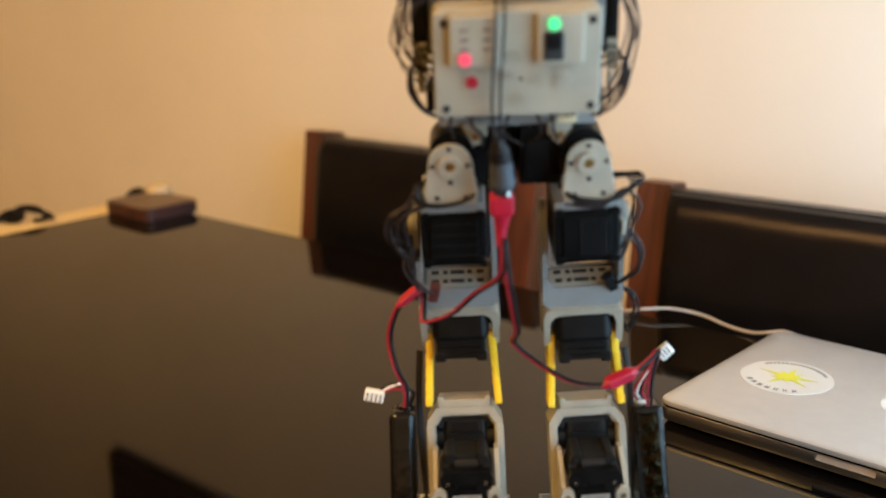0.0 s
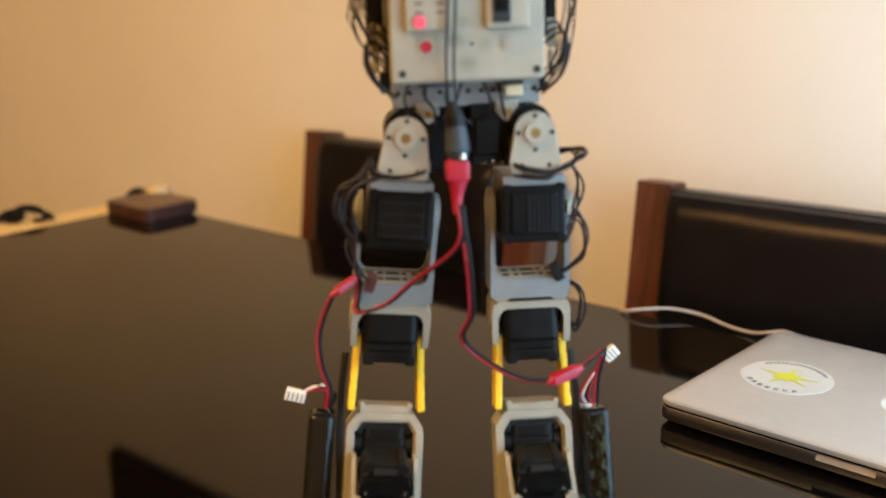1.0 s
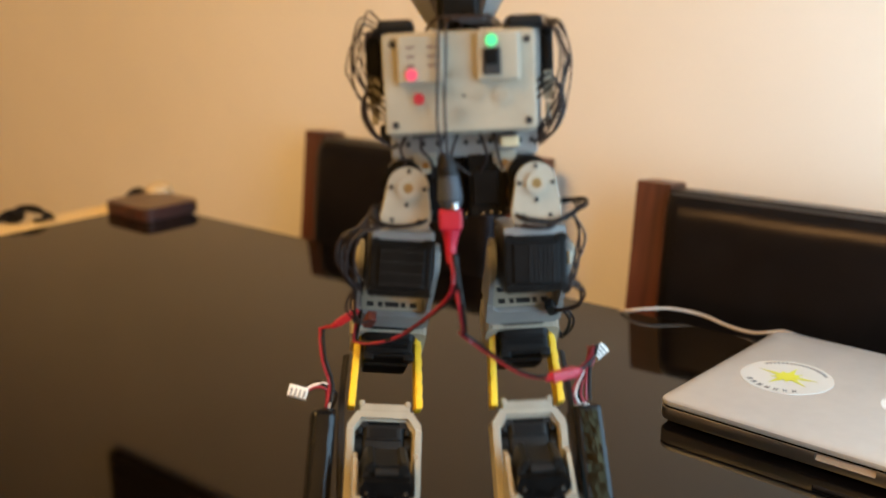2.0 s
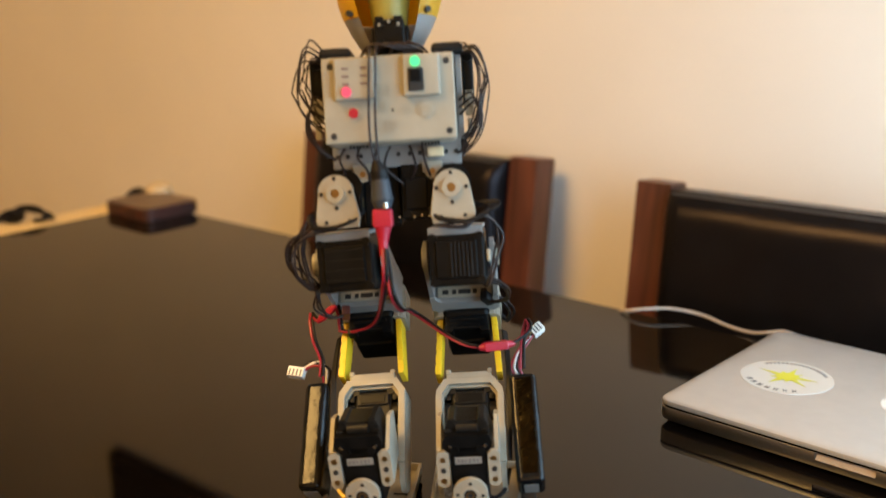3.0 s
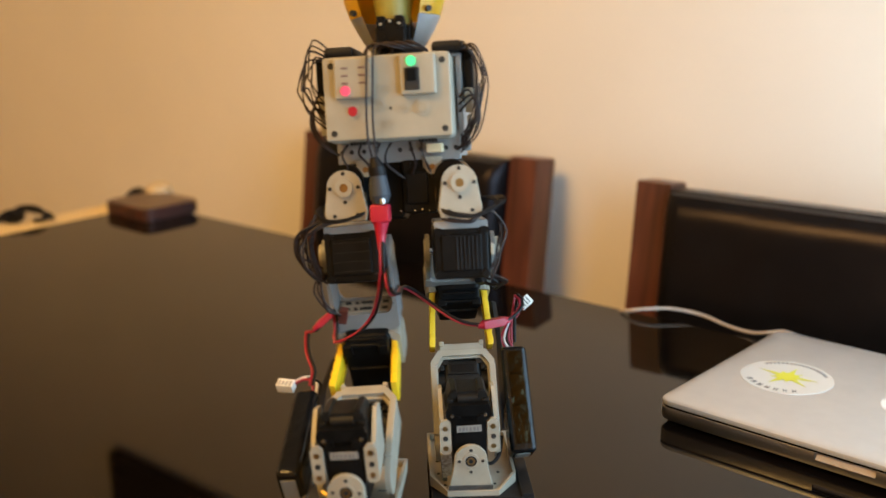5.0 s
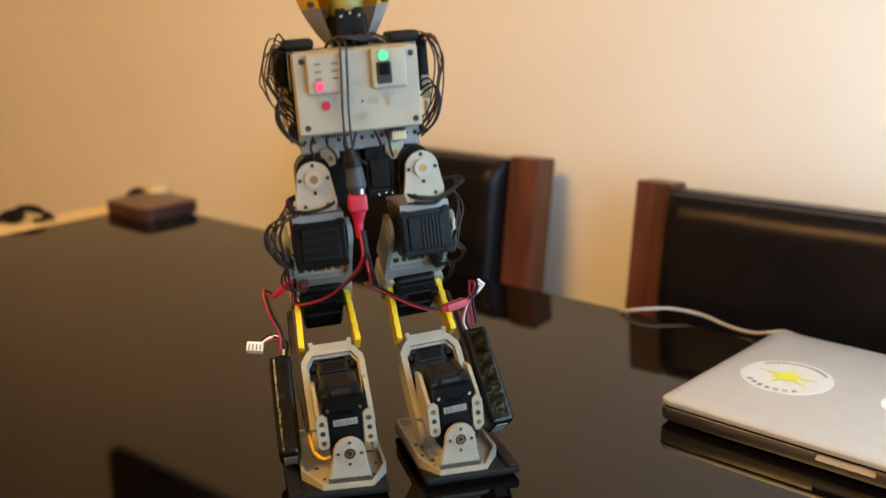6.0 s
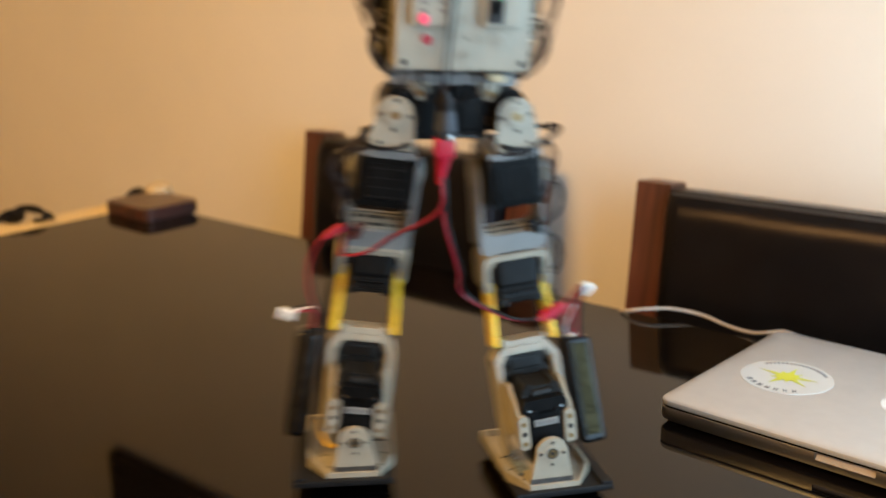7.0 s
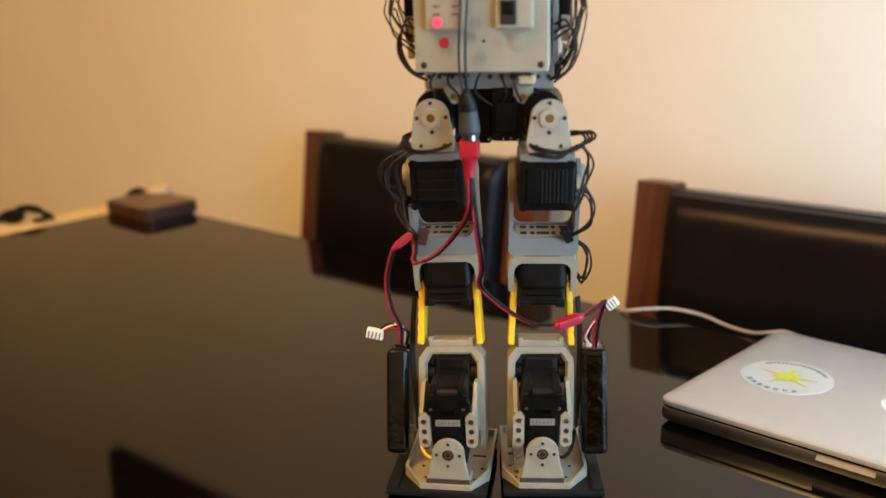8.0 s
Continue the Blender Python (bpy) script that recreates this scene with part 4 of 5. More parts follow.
def build_shin(robot, s):
    """Origin at the knee axis."""
    bm = B(); box(bm, (-0.0178, -0.017, -0.0190), (0.0178, 0.032, 0.0145), bev=0.0055, seg=3)
    box(bm, (-0.0160, -0.0155, -0.0275), (0.0160, 0.028, -0.012), bev=0.0022)
    box(bm, (-0.0150, 0.004, -0.0300), (0.0150, 0.030, -0.0180), bev=0.0025)
    for sx in (-1, 1):
        cyl(bm, (sx * 0.0170, 0, 0), (sx * 0.0202, 0, 0), 0.009)
        box(bm, (sx * 0.013 - 0.0035, -0.0168, -0.0300), (sx * 0.013 + 0.0035, -0.008, -0.0245), bev=0.001)
    for z in (-0.0200, -0.0265):
        cyl(bm, (-0.0122, -0.0152, z), (0.0122, -0.0152, z), 0.0017, None, 12)
    sh = part("shin", bm, M_BLACK, robot, "shin with black knee servo, yellow arms and grey frame")
    # yellow arms with notched outer edges
    for sx in (-1, 1):
        bm = B()
        m = pose(sx * 0.0188, 0, 0) @ Matrix.Rotation(radians(-sx * 3.0), 4, "Y")
        box(bm, (-0.0021, -0.0085, -0.0595), (0.0021, 0.0095, -0.0125), m, bev=0.0006)
        for k in range(5):
            x0, x1 = sorted((-sx * 0.0010, sx * 0.0024))
            box(bm, (x0, -0.0090, -0.0585 + 0.0089 * k), (x1, 0.0080, -0.0527 + 0.0089 * k), m, bev=0.0004)
        part("yellow_arm", bm, M_YEL, sh, "yellow plastic extension arm")
    # frame
    bm = B()
    box(bm, (-0.0165, -0.0125, -0.0572), (0.0165, 0.0125, -0.0520), bev=0.001)
    for sx in (-1, 1):
        box(bm, (min(sx * 0.0132, sx * 0.0168), -0.0131, -0.0540), (max(sx * 0.0132, sx * 0.0168), -0.006, -0.0500), bev=0.0008)
        side_plate(bm, min(sx * 0.0205, sx * 0.0240), max(sx * 0.0205, sx * 0.0240), -0.0670, -SHIN - 0.0090, 0.0120, False, True)
    outer = [(-0.0240, -0.0695), (-0.0240, -0.0655), (-0.0180, -0.0570), (0.0180, -0.0570), (0.0240, -0.0655), (0.0240, -0.0695)]
    inner = [(-0.0200, -0.0695), (-0.0200, -0.0685), (-0.0150, -0.0612), (0.0150, -0.0612), (0.0200, -0.0685), (0.0200, -0.0695)]
    a = [[bm.verts.new((x, y, z)) for x, z in outer + inner[::-1]] for y in (-0.0130, 0.0130)]
    bm.faces.new(a[0]); bm.faces.new(a[1][::-1])
    n = len(a[0])
    for i in range(n):
        bm.faces.new((a[0][i], a[1][i], a[1][(i + 1) % n], a[0][(i + 1) % n]))
    for sx in (-1, 1):
        box(bm, (min(sx * 0.0195, sx * 0.0245), -0.0136, -SHIN + 0.0085), (max(sx * 0.0195, sx * 0.0245), -0.0100, -0.0683), bev=0.0008)
    fr = part("shin_frame", bm, M_GREY, sh, "light grey chamfered shin frame")
    # stepped ledge behind the opening, its far plate and the pins on it
    bm = B()
    ledge_out = [(-0.0203, -0.1180), (-0.0203, -0.0683), (-0.0155, -0.0608), (0.0155, -0.0608), (0.0203, -0.0683), (0.0203, -0.1180)]
    ledge_in = [(-0.0186, -0.1180), (-0.0186, -0.0700), (-0.0140, -0.0632), (0.0140, -0.0632), (0.0186, -0.0700), (0.0186, -0.1180)]
    a = [[bm.verts.new((x, y, z)) for x, z in ledge_out + ledge_in[::-1]] for y in (-0.0095, -0.0070)]
    bm.faces.new(a[0]); bm.faces.new(a[1][::-1])
    for i in range(12):
        bm.faces.new((a[0][i], a[1][i], a[1][(i + 1) % 12], a[0][(i + 1) % 12]))
    part("inner_ledge", bm, M_GREY, fr)
    bm = B(); box(bm, (-0.0165, 0.0095, -0.0735), (0.0165, 0.0115, -0.0575), bev=0.0006)
    part("far_plate", bm, M_OLIVE, fr, "olive plate inside the frame")
    for k in range(5):
        bm = B(); cyl(bm, (-0.0100 + 0.005 * k, 0.0030, -0.0620), (-0.0100 + 0.005 * k, 0.0030, -0.0570), 0.0012, None, 8)
        part("pin", bm, M_LABEL, fr)
    # battery strapped to the outside
    x = -0.0405 if s < 0 else 0.0392
    tilt = pose(x, -0.004, -0.0945) @ Matrix.Rotation(radians(-s * 1.5), 4, "Y")
    bm = B()
    h = 0.0084 if s < 0 else 0.0096
    box(bm, (-h, -0.015, -0.0425), (h, 0.015, 0.0372), bev=0.0050 if s < 0 else 0.0036, seg=4)
    bat = part("battery", bm, M_WRAP, sh, "battery pack in glossy black shrink wrap", m=tilt)
    bm = B(); box(bm, (-0.0050, -0.0095, -0.0430), (0.0050, 0.0095, -0.0423), bev=0.0003)
    part("end_label", bm, M_LABEL, bat, "silver battery end")
    if s > 0:
        # added layer: its brown tint stands for warm reflections on the black wrap
        bm = B(); box(bm, (-0.0052, -0.0156, -0.036), (0.0058, -0.0147, 0.033), bev=0.0003)
        part("back_sheen", bm, M_SHEEN, bat, "thin brown-tinted layer for the warm sheen on the creased wrap")
    # straps, leads and the white balance plug
    for k in range(3):
        bm = B()
        tube(bm, [(s * (0.0255 + 0.0012 * k), -0.010 + 0.002 * k, -0.02), (s * (0.0275 + 0.001 * k), -0.012, -0.05), (s * (0.0265 + 0.0012 * k), -0.013, -0.085), (s * 0.0268, -0.012 + 0.002 * k, -0.118)], 0.0011, 6, 5)
        part("lead", bm, M_BLKW, sh)
    if s < 0:
        lines = [((-0.003, 0), M_REDW), ((0.0, 0.002), M_WHW), ((0.003, 0), M_BLKW)]
        for (dx, dz), m_ in lines:
            bm = B(); tube(bm, [(-0.0365 + dx * 0.5, -0.004, -0.056), (-0.035 + dx, -0.010, -0.0465 + dz), (-0.040, -0.013, -0.0425 + dz + dx * 0.4), (-0.046, -0.013, -0.0415 + dx * 0.6), (-0.0525, -0.012, -0.0452 + dx * 0.5)], 0.0010, 6, 6)
            part("lead", bm, m_, bat.parent)
        m = pose(-0.0568, -0.012, -0.0470, 0, 12, 0)
        bm = B(); box(bm, (-0.0062, -0.0035, -0.0038), (0.0062, 0.0035, 0.0038), m, bev=0.0006)
        plug = part("balance_plug", bm, M_PLUG, sh, "small white battery plug")
        for k in range(4):
            bm = B(); box(bm, (-0.0047 + 0.0028 * k, -0.0039, -0.0034), (-0.0036 + 0.0028 * k, -0.0033, 0.0016), m)
            part("pin_slot", bm, M_INK, plug)
    else:
        for dx, m_ in ((-0.0022, M_REDW), (0.0, M_WHW), (0.0022, M_BLKW), (0.0035, M_REDW)):
            bm = B(); tube(bm, [(0.0365 + dx, -0.004, -0.056), (0.0328 + dx, -0.010, -0.0500), (0.0360 + dx * 0.6, -0.014, -0.0410), (0.0425 + dx * 0.5, -0.015, -0.0325), (0.0488, -0.015, -0.0262 + dx * 0.5)], 0.0010, 6, 6)
            part("lead", bm, m_, sh)
        m = pose(0.0508, -0.015, -0.0235, 0, -38, 0)
        bm = B(); box(bm, (-0.0048, -0.0036, -0.0036), (0.0048, 0.0036, 0.0036), m, bev=0.0006)
        plug = part("balance_plug", bm, M_PLUG, sh, "small white battery plug")
        for k in range(3):
            bm = B(); box(bm, (-0.0032 + 0.0024 * k, -0.0040, -0.0028), (-0.0022 + 0.0024 * k, -0.0034, 0.0026), m)
            part("pin_slot", bm, M_INK, plug)
    bm = B(); cyl(bm, (s * 0.0372, -0.004, -0.0600), (s * 0.0372, -0.004, -0.0560), 0.006)
    part("battery_cap", bm, M_PLUG if s > 0 else M_WRAP, bat.parent)
    set_back(sh, False, ("yellow_arm",), 0.008, -0.0045)
    return sh


def build_ankle(robot, s):
    """Servo block between shin and foot; origin where both ankle axes cross."""
    bm = B(); servo(bm, (-0.0125, -0.0200, -0.012), (0.0125, 0.018, 0.033))
    slab(bm, [(-0.0128, 0.0275), (0.0128, 0.0275), (0.0160, 0.0305), (0.0162, 0.0352), (0.0145, 0.0392), (-0.0145, 0.0392), (-0.0162, 0.0352), (-0.0160, 0.0305)], -0.0200, 0.010)
    an = part("ankle", bm, M_BLACK, robot, "black ankle servo block with cream cheeks")
    # drum above the shoulders, with a lobe at each end
    bm = B()
    slab(bm, [(-0.0148, 0.0393), (-0.0136, 0.0460), (-0.0118, 0.0492), (-0.0082, 0.0496), (-0.0070, 0.0478), (0.0070, 0.0478), (0.0082, 0.0496), (0.0118, 0.0492), (0.0136, 0.0460), (0.0148, 0.0393)], -0.0165, 0.006)
    cyl(bm, (-0.0072, -0.0150, 0.0420), (0.0072, -0.0150, 0.0420), 0.0042, None, 20)
    for sx in (-1, 1):
        cyl(bm, (sx * 0.0100, -0.0178, 0.0462), (sx * 0.0100, -0.0120, 0.0462), 0.0026, None, 14)
        box(bm, (sx * 0.0128 - 0.0024, -0.0176, 0.0392), (sx * 0.0128 + 0.0024, -0.0120, 0.0424), bev=0.0008)
    part("servo_back", bm, M_DRUM, an)
    bm = B()
    box(bm, (-0.0140, -0.0075, 0.0400), (0.0140, 0.026, 0.0640), bev=0.0026, seg=3)
    box(bm, (-0.0118, -0.0095, 0.0520), (0.0118, -0.0070, 0.0612), bev=0.0012)
    for sx in (-1, 1):
        cyl(bm, (sx * 0.0138, 0.0, 0.0480), (sx * 0.0190, 0.0, 0.0480), 0.0084, None, 22)
        cyl(bm, (sx * 0.0128, -0.0092, 0.0625), (sx * 0.0128, 0.004, 0.0625), 0.0028, None, 12)
        box(bm, (sx * 0.0155 - 0.0018, -0.0080, 0.0555), (sx * 0.0155 + 0.0018, 0.004, 0.0645), bev=0.0008)
    ps = part("pitch_servo", bm, M_DRUM, an)
    bm = B(); box(bm, (-0.0090, -0.0101, 0.0535), (0.0090, -0.0093, 0.0597), bev=0.0004)
    part("case_panel", bm, M_BLACK, ps)
    for sx in (-1, 1):
        bm = B()
        slab(bm, [(sx * 0.0130, 0.0055), (sx * 0.0146, 0.0033), (sx * 0.0190, 0.0033), (sx * 0.0210, 0.0055), (sx * 0.0210, 0.0262), (sx * 0.0192, 0.0288), (sx * 0.0156, 0.0292), (sx * 0.0130, 0.0265)], -0.0215, -0.0185)
        pts = [(-0.0185, 0.0035), (0.012, 0.012), (0.012, 0.043), (0.000, 0.045), (-0.0185, 0.0290)]
        slab(bm, pts, min(sx * 0.0178, sx * 0.0205), max(sx * 0.0178, sx * 0.0205), Matrix(((0, 1, 0, 0), (1, 0, 0, 0), (0, 0, 1, 0), (0, 0, 0, 1))))
        ch = part("ankle_cheek", bm, M_GREY, an, "cream bracket with three holes")
        for z in (0.0080, 0.0155, 0.0230):
            bm = B(); cyl(bm, (sx * 0.0170, -0.0205, z), (sx * 0.0170, -0.0219, z), 0.0019, None, 12)
            part("rivet_hole", bm, M_DARK if z == 0.0155 else M_BRASS, ch)
    bm = B(); box(bm, (-0.0088, -0.0206, 0.0192), (0.0088, -0.0199, 0.0240))
    lab = part("model_label", bm, M_LABEL, an, "small silver label")
    bm = B()
    for k, w in enumerate((0.0018, 0.0018, 0.0010, 0.0014, 0.0018, 0.0012)):
        box(bm, (-0.0075 + 0.0026 * k, -0.0209, 0.0202), (-0.0075 + 0.0026 * k + w, -0.0205, 0.0230))
    tagged(part("label_bars", bm, M_INK, lab), kind="stuff")
    screws("screw", [(-0.0118, -0.0198, 0.0320), (0.0118, -0.0198, 0.0320)], 0.0015, 0.0012, M_STEEL, an)
    set_back(an, True, ("pitch_servo", "servo_back"))
    for c in an.children:
        kind = c.name.split(".")[0]
        if kind in ("pitch_servo", "servo_back"):
            c.matrix_basis = Matrix.Translation((0, 0.009, -0.0030) if kind == "pitch_servo" else (0, -0.004, -0.0010)) @ c.matrix_basis
    return an


def build_foot(robot, s):
    """Origin at the ankle, SOLE above the table."""
    bm = B()
    pts = arc(0, 0, 0.0118, 0, 180, 12) + [(-0.0126, -0.006), (-0.0160, -0.0225), (0.0160, -0.0225), (0.0126, -0.006)]
    slab(bm, pts, -0.0275, -0.0240)
    box(bm, (-0.0160, -0.0240, -0.0225), (0.0160, -0.010, -0.0195))
    bmesh.ops.bevel(bm, geom=[e for e in bm.edges if e.calc_length() > 0.004], offset=0.0006, segments=1, affect="EDGES")
    ft = part("foot", bm, M_GREY, robot, "grey foot with raised rim on black sole")
    bm = B(); ring(bm, (0, -0.0283, 0), (0, -1, 0), 0.0042, 0.0060, 0.0020)
    part("horn", bm, M_GREY, ft)
    bm = B(); cyl(bm, (0, -0.0273, 0), (0, -0.0279, 0), 0.0042)
    part("axle_hole", bm, M_DARK, ft)
    bm = B(); ring(bm, (0, -0.0281, 0), (0, -1, 0), 0.0016, 0.0030, 0.0008, 16)
    part("axle_screw", bm, M_BRASS, ft)
    for x, z in ((0, 0.0083), (0.0083, 0), (-0.0083, 0), (0, -0.0083)):
        bm = B(); ring(bm, (x, -0.0281, z), (0, -1, 0), 0.0013, 0.0022, 0.0010, 12)
        part("hole_rim", bm, M_GREY, ft)
        bm = B(); cyl(bm, (x, -0.0268, z), (x, -0.0278, z), 0.0013, None, 10)
        part("rivet_hole", bm, M_DARK, ft)
    bm = B(); box(bm, (-0.0158, -0.0283, -0.0222), (0.0158, -0.0276, -0.0186))
    part("dark_strip", bm, M_STRIP, ft)
    # tray: floor plate and rim
    i = -s
    xin, xout = 0.0285 * i, -0.0340 * i
    out = [(xout, -0.010), (xout, 0.060), (xin, 0.060), (xin, -0.012), (xin - 0.012 * i, -0.0300), (xout + 0.014 * i, -0.0300)]
    k_ = 0.0022
    inn = [(xout + k_ * i, -0.0095), (xout + k_ * i, 0.060 - k_), (xin - k_ * i, 0.060 - k_), (xin - k_ * i, -0.0115), (xin - 0.0125 * i, -0.0300 + k_), (xout + 0.0145 * i, -0.0300 + k_)]
    bm = B()
    flip = Matrix(((1, 0, 0, 0), (0, 0, 1, 0), (0, 1, 0, 0), (0, 0, 0, 1)))
    slab(bm, out, -0.0260, -0.0232, flip)
    frame_slab2 = B()
    frame_slab(frame_slab2, out, inn, -0.0232, -0.0180)
    bmesh.ops.transform(frame_slab2, matrix=flip, verts=frame_slab2.verts)
    for v in frame_slab2.verts:
        if v.co.z > -0.019 and v.co.y < -0.02:
            v.co.z = -0.0222
    me = bpy.data.meshes.new("rim")
    frame_slab2.to_mesh(me)
    frame_slab2.free()
    bm.from_mesh(me)
    bpy.data.meshes.remove(me)
    tray = part("foot_tray", bm, M_GREY, ft, "light grey foot tray")
    for x, y in ((-0.022, 0.0), (-0.022, 0.02), (0.022, 0.0), (0.022, 0.02), (0.018, -0.018), (-0.018, -0.018), (0.0, 0.045)):
        bm = B(); cyl(bm, (x, y, -0.0233), (x, y, -0.0228), 0.0012, None, 8)
        part("rivet_hole", bm, M_DARK, tray)
    bm = B(); box(bm, (i * 0.018 - 0.005, 0.020, -0.0232), (i * 0.018 + 0.005, 0.0215, -0.0228))
    part("slot", bm, M_DARK, tray)
    if s > 0:
        bm = B(); box(bm, (-0.0195, -0.012, -0.0229), (-0.0105, 0.026, -0.0205), bev=0.0006)
        part("sensor_board", bm, M_PCB, ft, "small blue-grey circuit board")
    # black sole, wider than the tray on the outside
    x0, x1 = sorted((xin - 0.0005 * i, xout - 0.011 * i))
    bm = B(); box(bm, (x0, -0.0335, -0.0310), (x1, 0.066, -0.0262), bev=0.0012)
    xs0, xs1 = sorted((xout - 0.0105 * i, xout - 0.0020 * i))
    box(bm, (xs0, -0.0325, -0.0265), (xs1, 0.060, -0.0240), bev=0.0008)
    sole = part("sole", bm, M_BLACK2, ft, "black plastic sole plate")
    for k in range(6):
        y = -0.0285 + 0.016 * k
        bm = B(); box(bm, (x0 + 0.004, y, -0.0340), (x1 - 0.004, y + 0.009, -0.0308), bev=0.0008)
        part("tread", bm, M_BLACK2, sole)
    bm = B(); tube(bm, [(s * 0.008, 0.0, -0.012), (s * 0.016, -0.004, -0.014), (s * 0.023, 0.002, -0.010), (s * 0.026, 0.012, 0.0)], 0.0014, 6, 5)
    part("lead", bm, M_YEL if s < 0 else M_BLKW, ft)
    set_back(ft)
    return ft


def build_robot():
    r = base("humanoid_robot", Matrix(), "small grey and black servo robot walking on the table", "robot")
    build_torso(r)
    for c in r.children:
        c.matrix_basis = Matrix.Translation((0, -0.0045, 0.0022)) @ Matrix.Diagonal((0.975, 1, 1, 1)) @ c.matrix_basis
    limbs = {}
    for s in (-1, 1):
        limbs[s] = dict(hip=build_hip(r, s), thigh=build_thigh(r, s), shin=build_shin(r, s), ankle=build_ankle(r, s), foot=build_foot(r, s))
        # the servo that pitches the ankle is held by the shin frame
        for c in limbs[s]["ankle"].children:
            if c.name.startswith("pitch_servo"):
                c.parent = limbs[s]["shin"]
                c.matrix_basis = Matrix.Translation((0, 0, -SHIN)) @ c.matrix_basis
    strands = {}
    for s in (-1, 1):
        for name, material in (("red_wire", M_REDW), ("black_wire", M_BLKW)):
            row = []
            for k in range(WIRE[s][0]):
                bm = B(); cyl(bm, (0, 0, -WIRE[s][1] * 0.58), (0, 0, WIRE[s][1] * 0.58), 0.0011, None, 8)
                row.append(part(name, bm, material, r))
            strands[s, name] = row
        bm = B(); g = 0.78 if s < 0 else 1.0; box(bm, (-0.0038 * g, -0.0032 * g, -0.009 * g), (0.0038 * g, 0.0032 * g, 0.008 * g), bev=0.0010); cyl(bm, (0, 0, 0.0078 * g), (0, 0, 0.013 * g), 0.0032 * g, 0.0016, 12); cyl(bm, (0, 0, -0.013 * g), (0, 0, -0.0088 * g), 0.0018, 0.0032 * g, 12)
        strands[s, "connector"] = part("red_connector", bm, M_RED, r, "red in-line wire connector")
    return r, limbs, strands


WIRE = {-1: (44, 0.0058, 27), 1: (44, 0.0054, 31)}     # pieces, piece length, place of the connector
robot, limbs, strands = build_robot()


# ---- motion ----
def leg_pose(body, foot, s):
    """World poses of one leg's five links, from the body and the foot."""
    H = body @ Vector((s * HIPX, 0, 0))
    A = foot.translation
    fy = foot.to_3x3().col[1]
    e = fy.cross(A - H).normalized()
    if e.dot(body.to_3x3().col[0]) < 0:
        e = -e
    tz = body.to_3x3().col[2]
    hy = tz.cross(e).normalized()
    hz = e.cross(hy)

    def basis(x, y, z, o):
        m = Matrix((x, y, z)).transposed().to_4x4()
        m.translation = o
        return m
    hip = basis(e, hy, hz, H)
    P = H - hz * HIP_DROP
    d = A - P
    dist = min(d.length, (THIGH + SHIN) * 0.9995)
    n = d.normalized()
    f = e.cross(n).normalized()                  # forward, square to the leg
    ca = (THIGH ** 2 + dist ** 2 - SHIN ** 2) / (2 * THIGH * dist)
    a = math.acos(max(-1.0, min(1.0, ca)))
    K = P + THIGH * (n * math.cos(a) + f * math.sin(a))
    tzv = (P - K).normalized()
    thigh = basis(e, tzv.cross(e), tzv, P)
    szv = (K - A).normalized()
    shin = basis(e, szv.cross(e), szv, K)
    ay = fy - e * fy.dot(e)
    ay.normalize()
    ankle = basis(e, ay, e.cross(ay), A)
    return dict(hip=hip, thigh=thigh, shin=shin, ankle=ankle, foot=foot)


def between(rows, t):
    """A pose at t, eased through the rows."""
    for i in range(len(rows) - 1):
        if t <= rows[i + 1][0] + 1e-6:
            break
    t0, t1 = rows[i][0], rows[i + 1][0]
    w = (t - t0) / (t1 - t0)
    val = []
    for k in range(6):
        p0, p1 = rows[i][1][k], rows[i + 1][1][k]

        def slope(j):
            if j <= 0 or j >= len(rows) - 1:
                return 0.0
            a = (rows[j][1][k] - rows[j - 1][1][k]) / (rows[j][0] - rows[j - 1][0])
            b = (rows[j + 1][1][k] - rows[j][1][k]) / (rows[j + 1][0] - rows[j][0])
            return 0.0 if a * b <= 0 else 2 * a * b / (a + b)
        m0, m1, h = slope(i), slope(i + 1), t1 - t0
        val.append((2 * w ** 3 - 3 * w ** 2 + 1) * p0 + (w ** 3 - 2 * w ** 2 + w) * h * m0 + (3 * w ** 2 - 2 * w ** 3) * p1 + (w ** 3 - w ** 2) * h * m1)
    return pose(*val)


def even_line(guide, count):
    """count + 1 evenly spaced points on a smooth line through the guide points."""
    P, line = guide, []
    for i in range(len(P) - 1):
        p0, p1, p2, p3 = P[max(i - 1, 0)], P[i], P[i + 1], P[min(i + 2, len(P) - 1)]
        for k in range(8):
            w = k / 8
            line.append(0.5 * (2 * p1 + (p2 - p0) * w + (2 * p0 - 5 * p1 + 4 * p2 - p3) * w * w + (3 * p1 - p0 - 3 * p2 + p3) * w ** 3))
    line.append(P[-1])
    lens = [0.0]
    for p, q in zip(line, line[1:]):
        lens.append(lens[-1] + (q - p).length)
    out, i = [], 0
    for k in range(count + 1):
        d = lens[-1] * k / count
        while i < len(lens) - 2 and lens[i + 1] < d:
            i += 1
        out.append(line[i].lerp(line[i + 1], (d - lens[i]) / max(lens[i + 1] - lens[i], 1e-9)))
    return out


def along(p, q):
    return Matrix.Translation((p + q) / 2) @ (q - p).to_track_quat("Z", "Y").to_matrix().to_4x4()


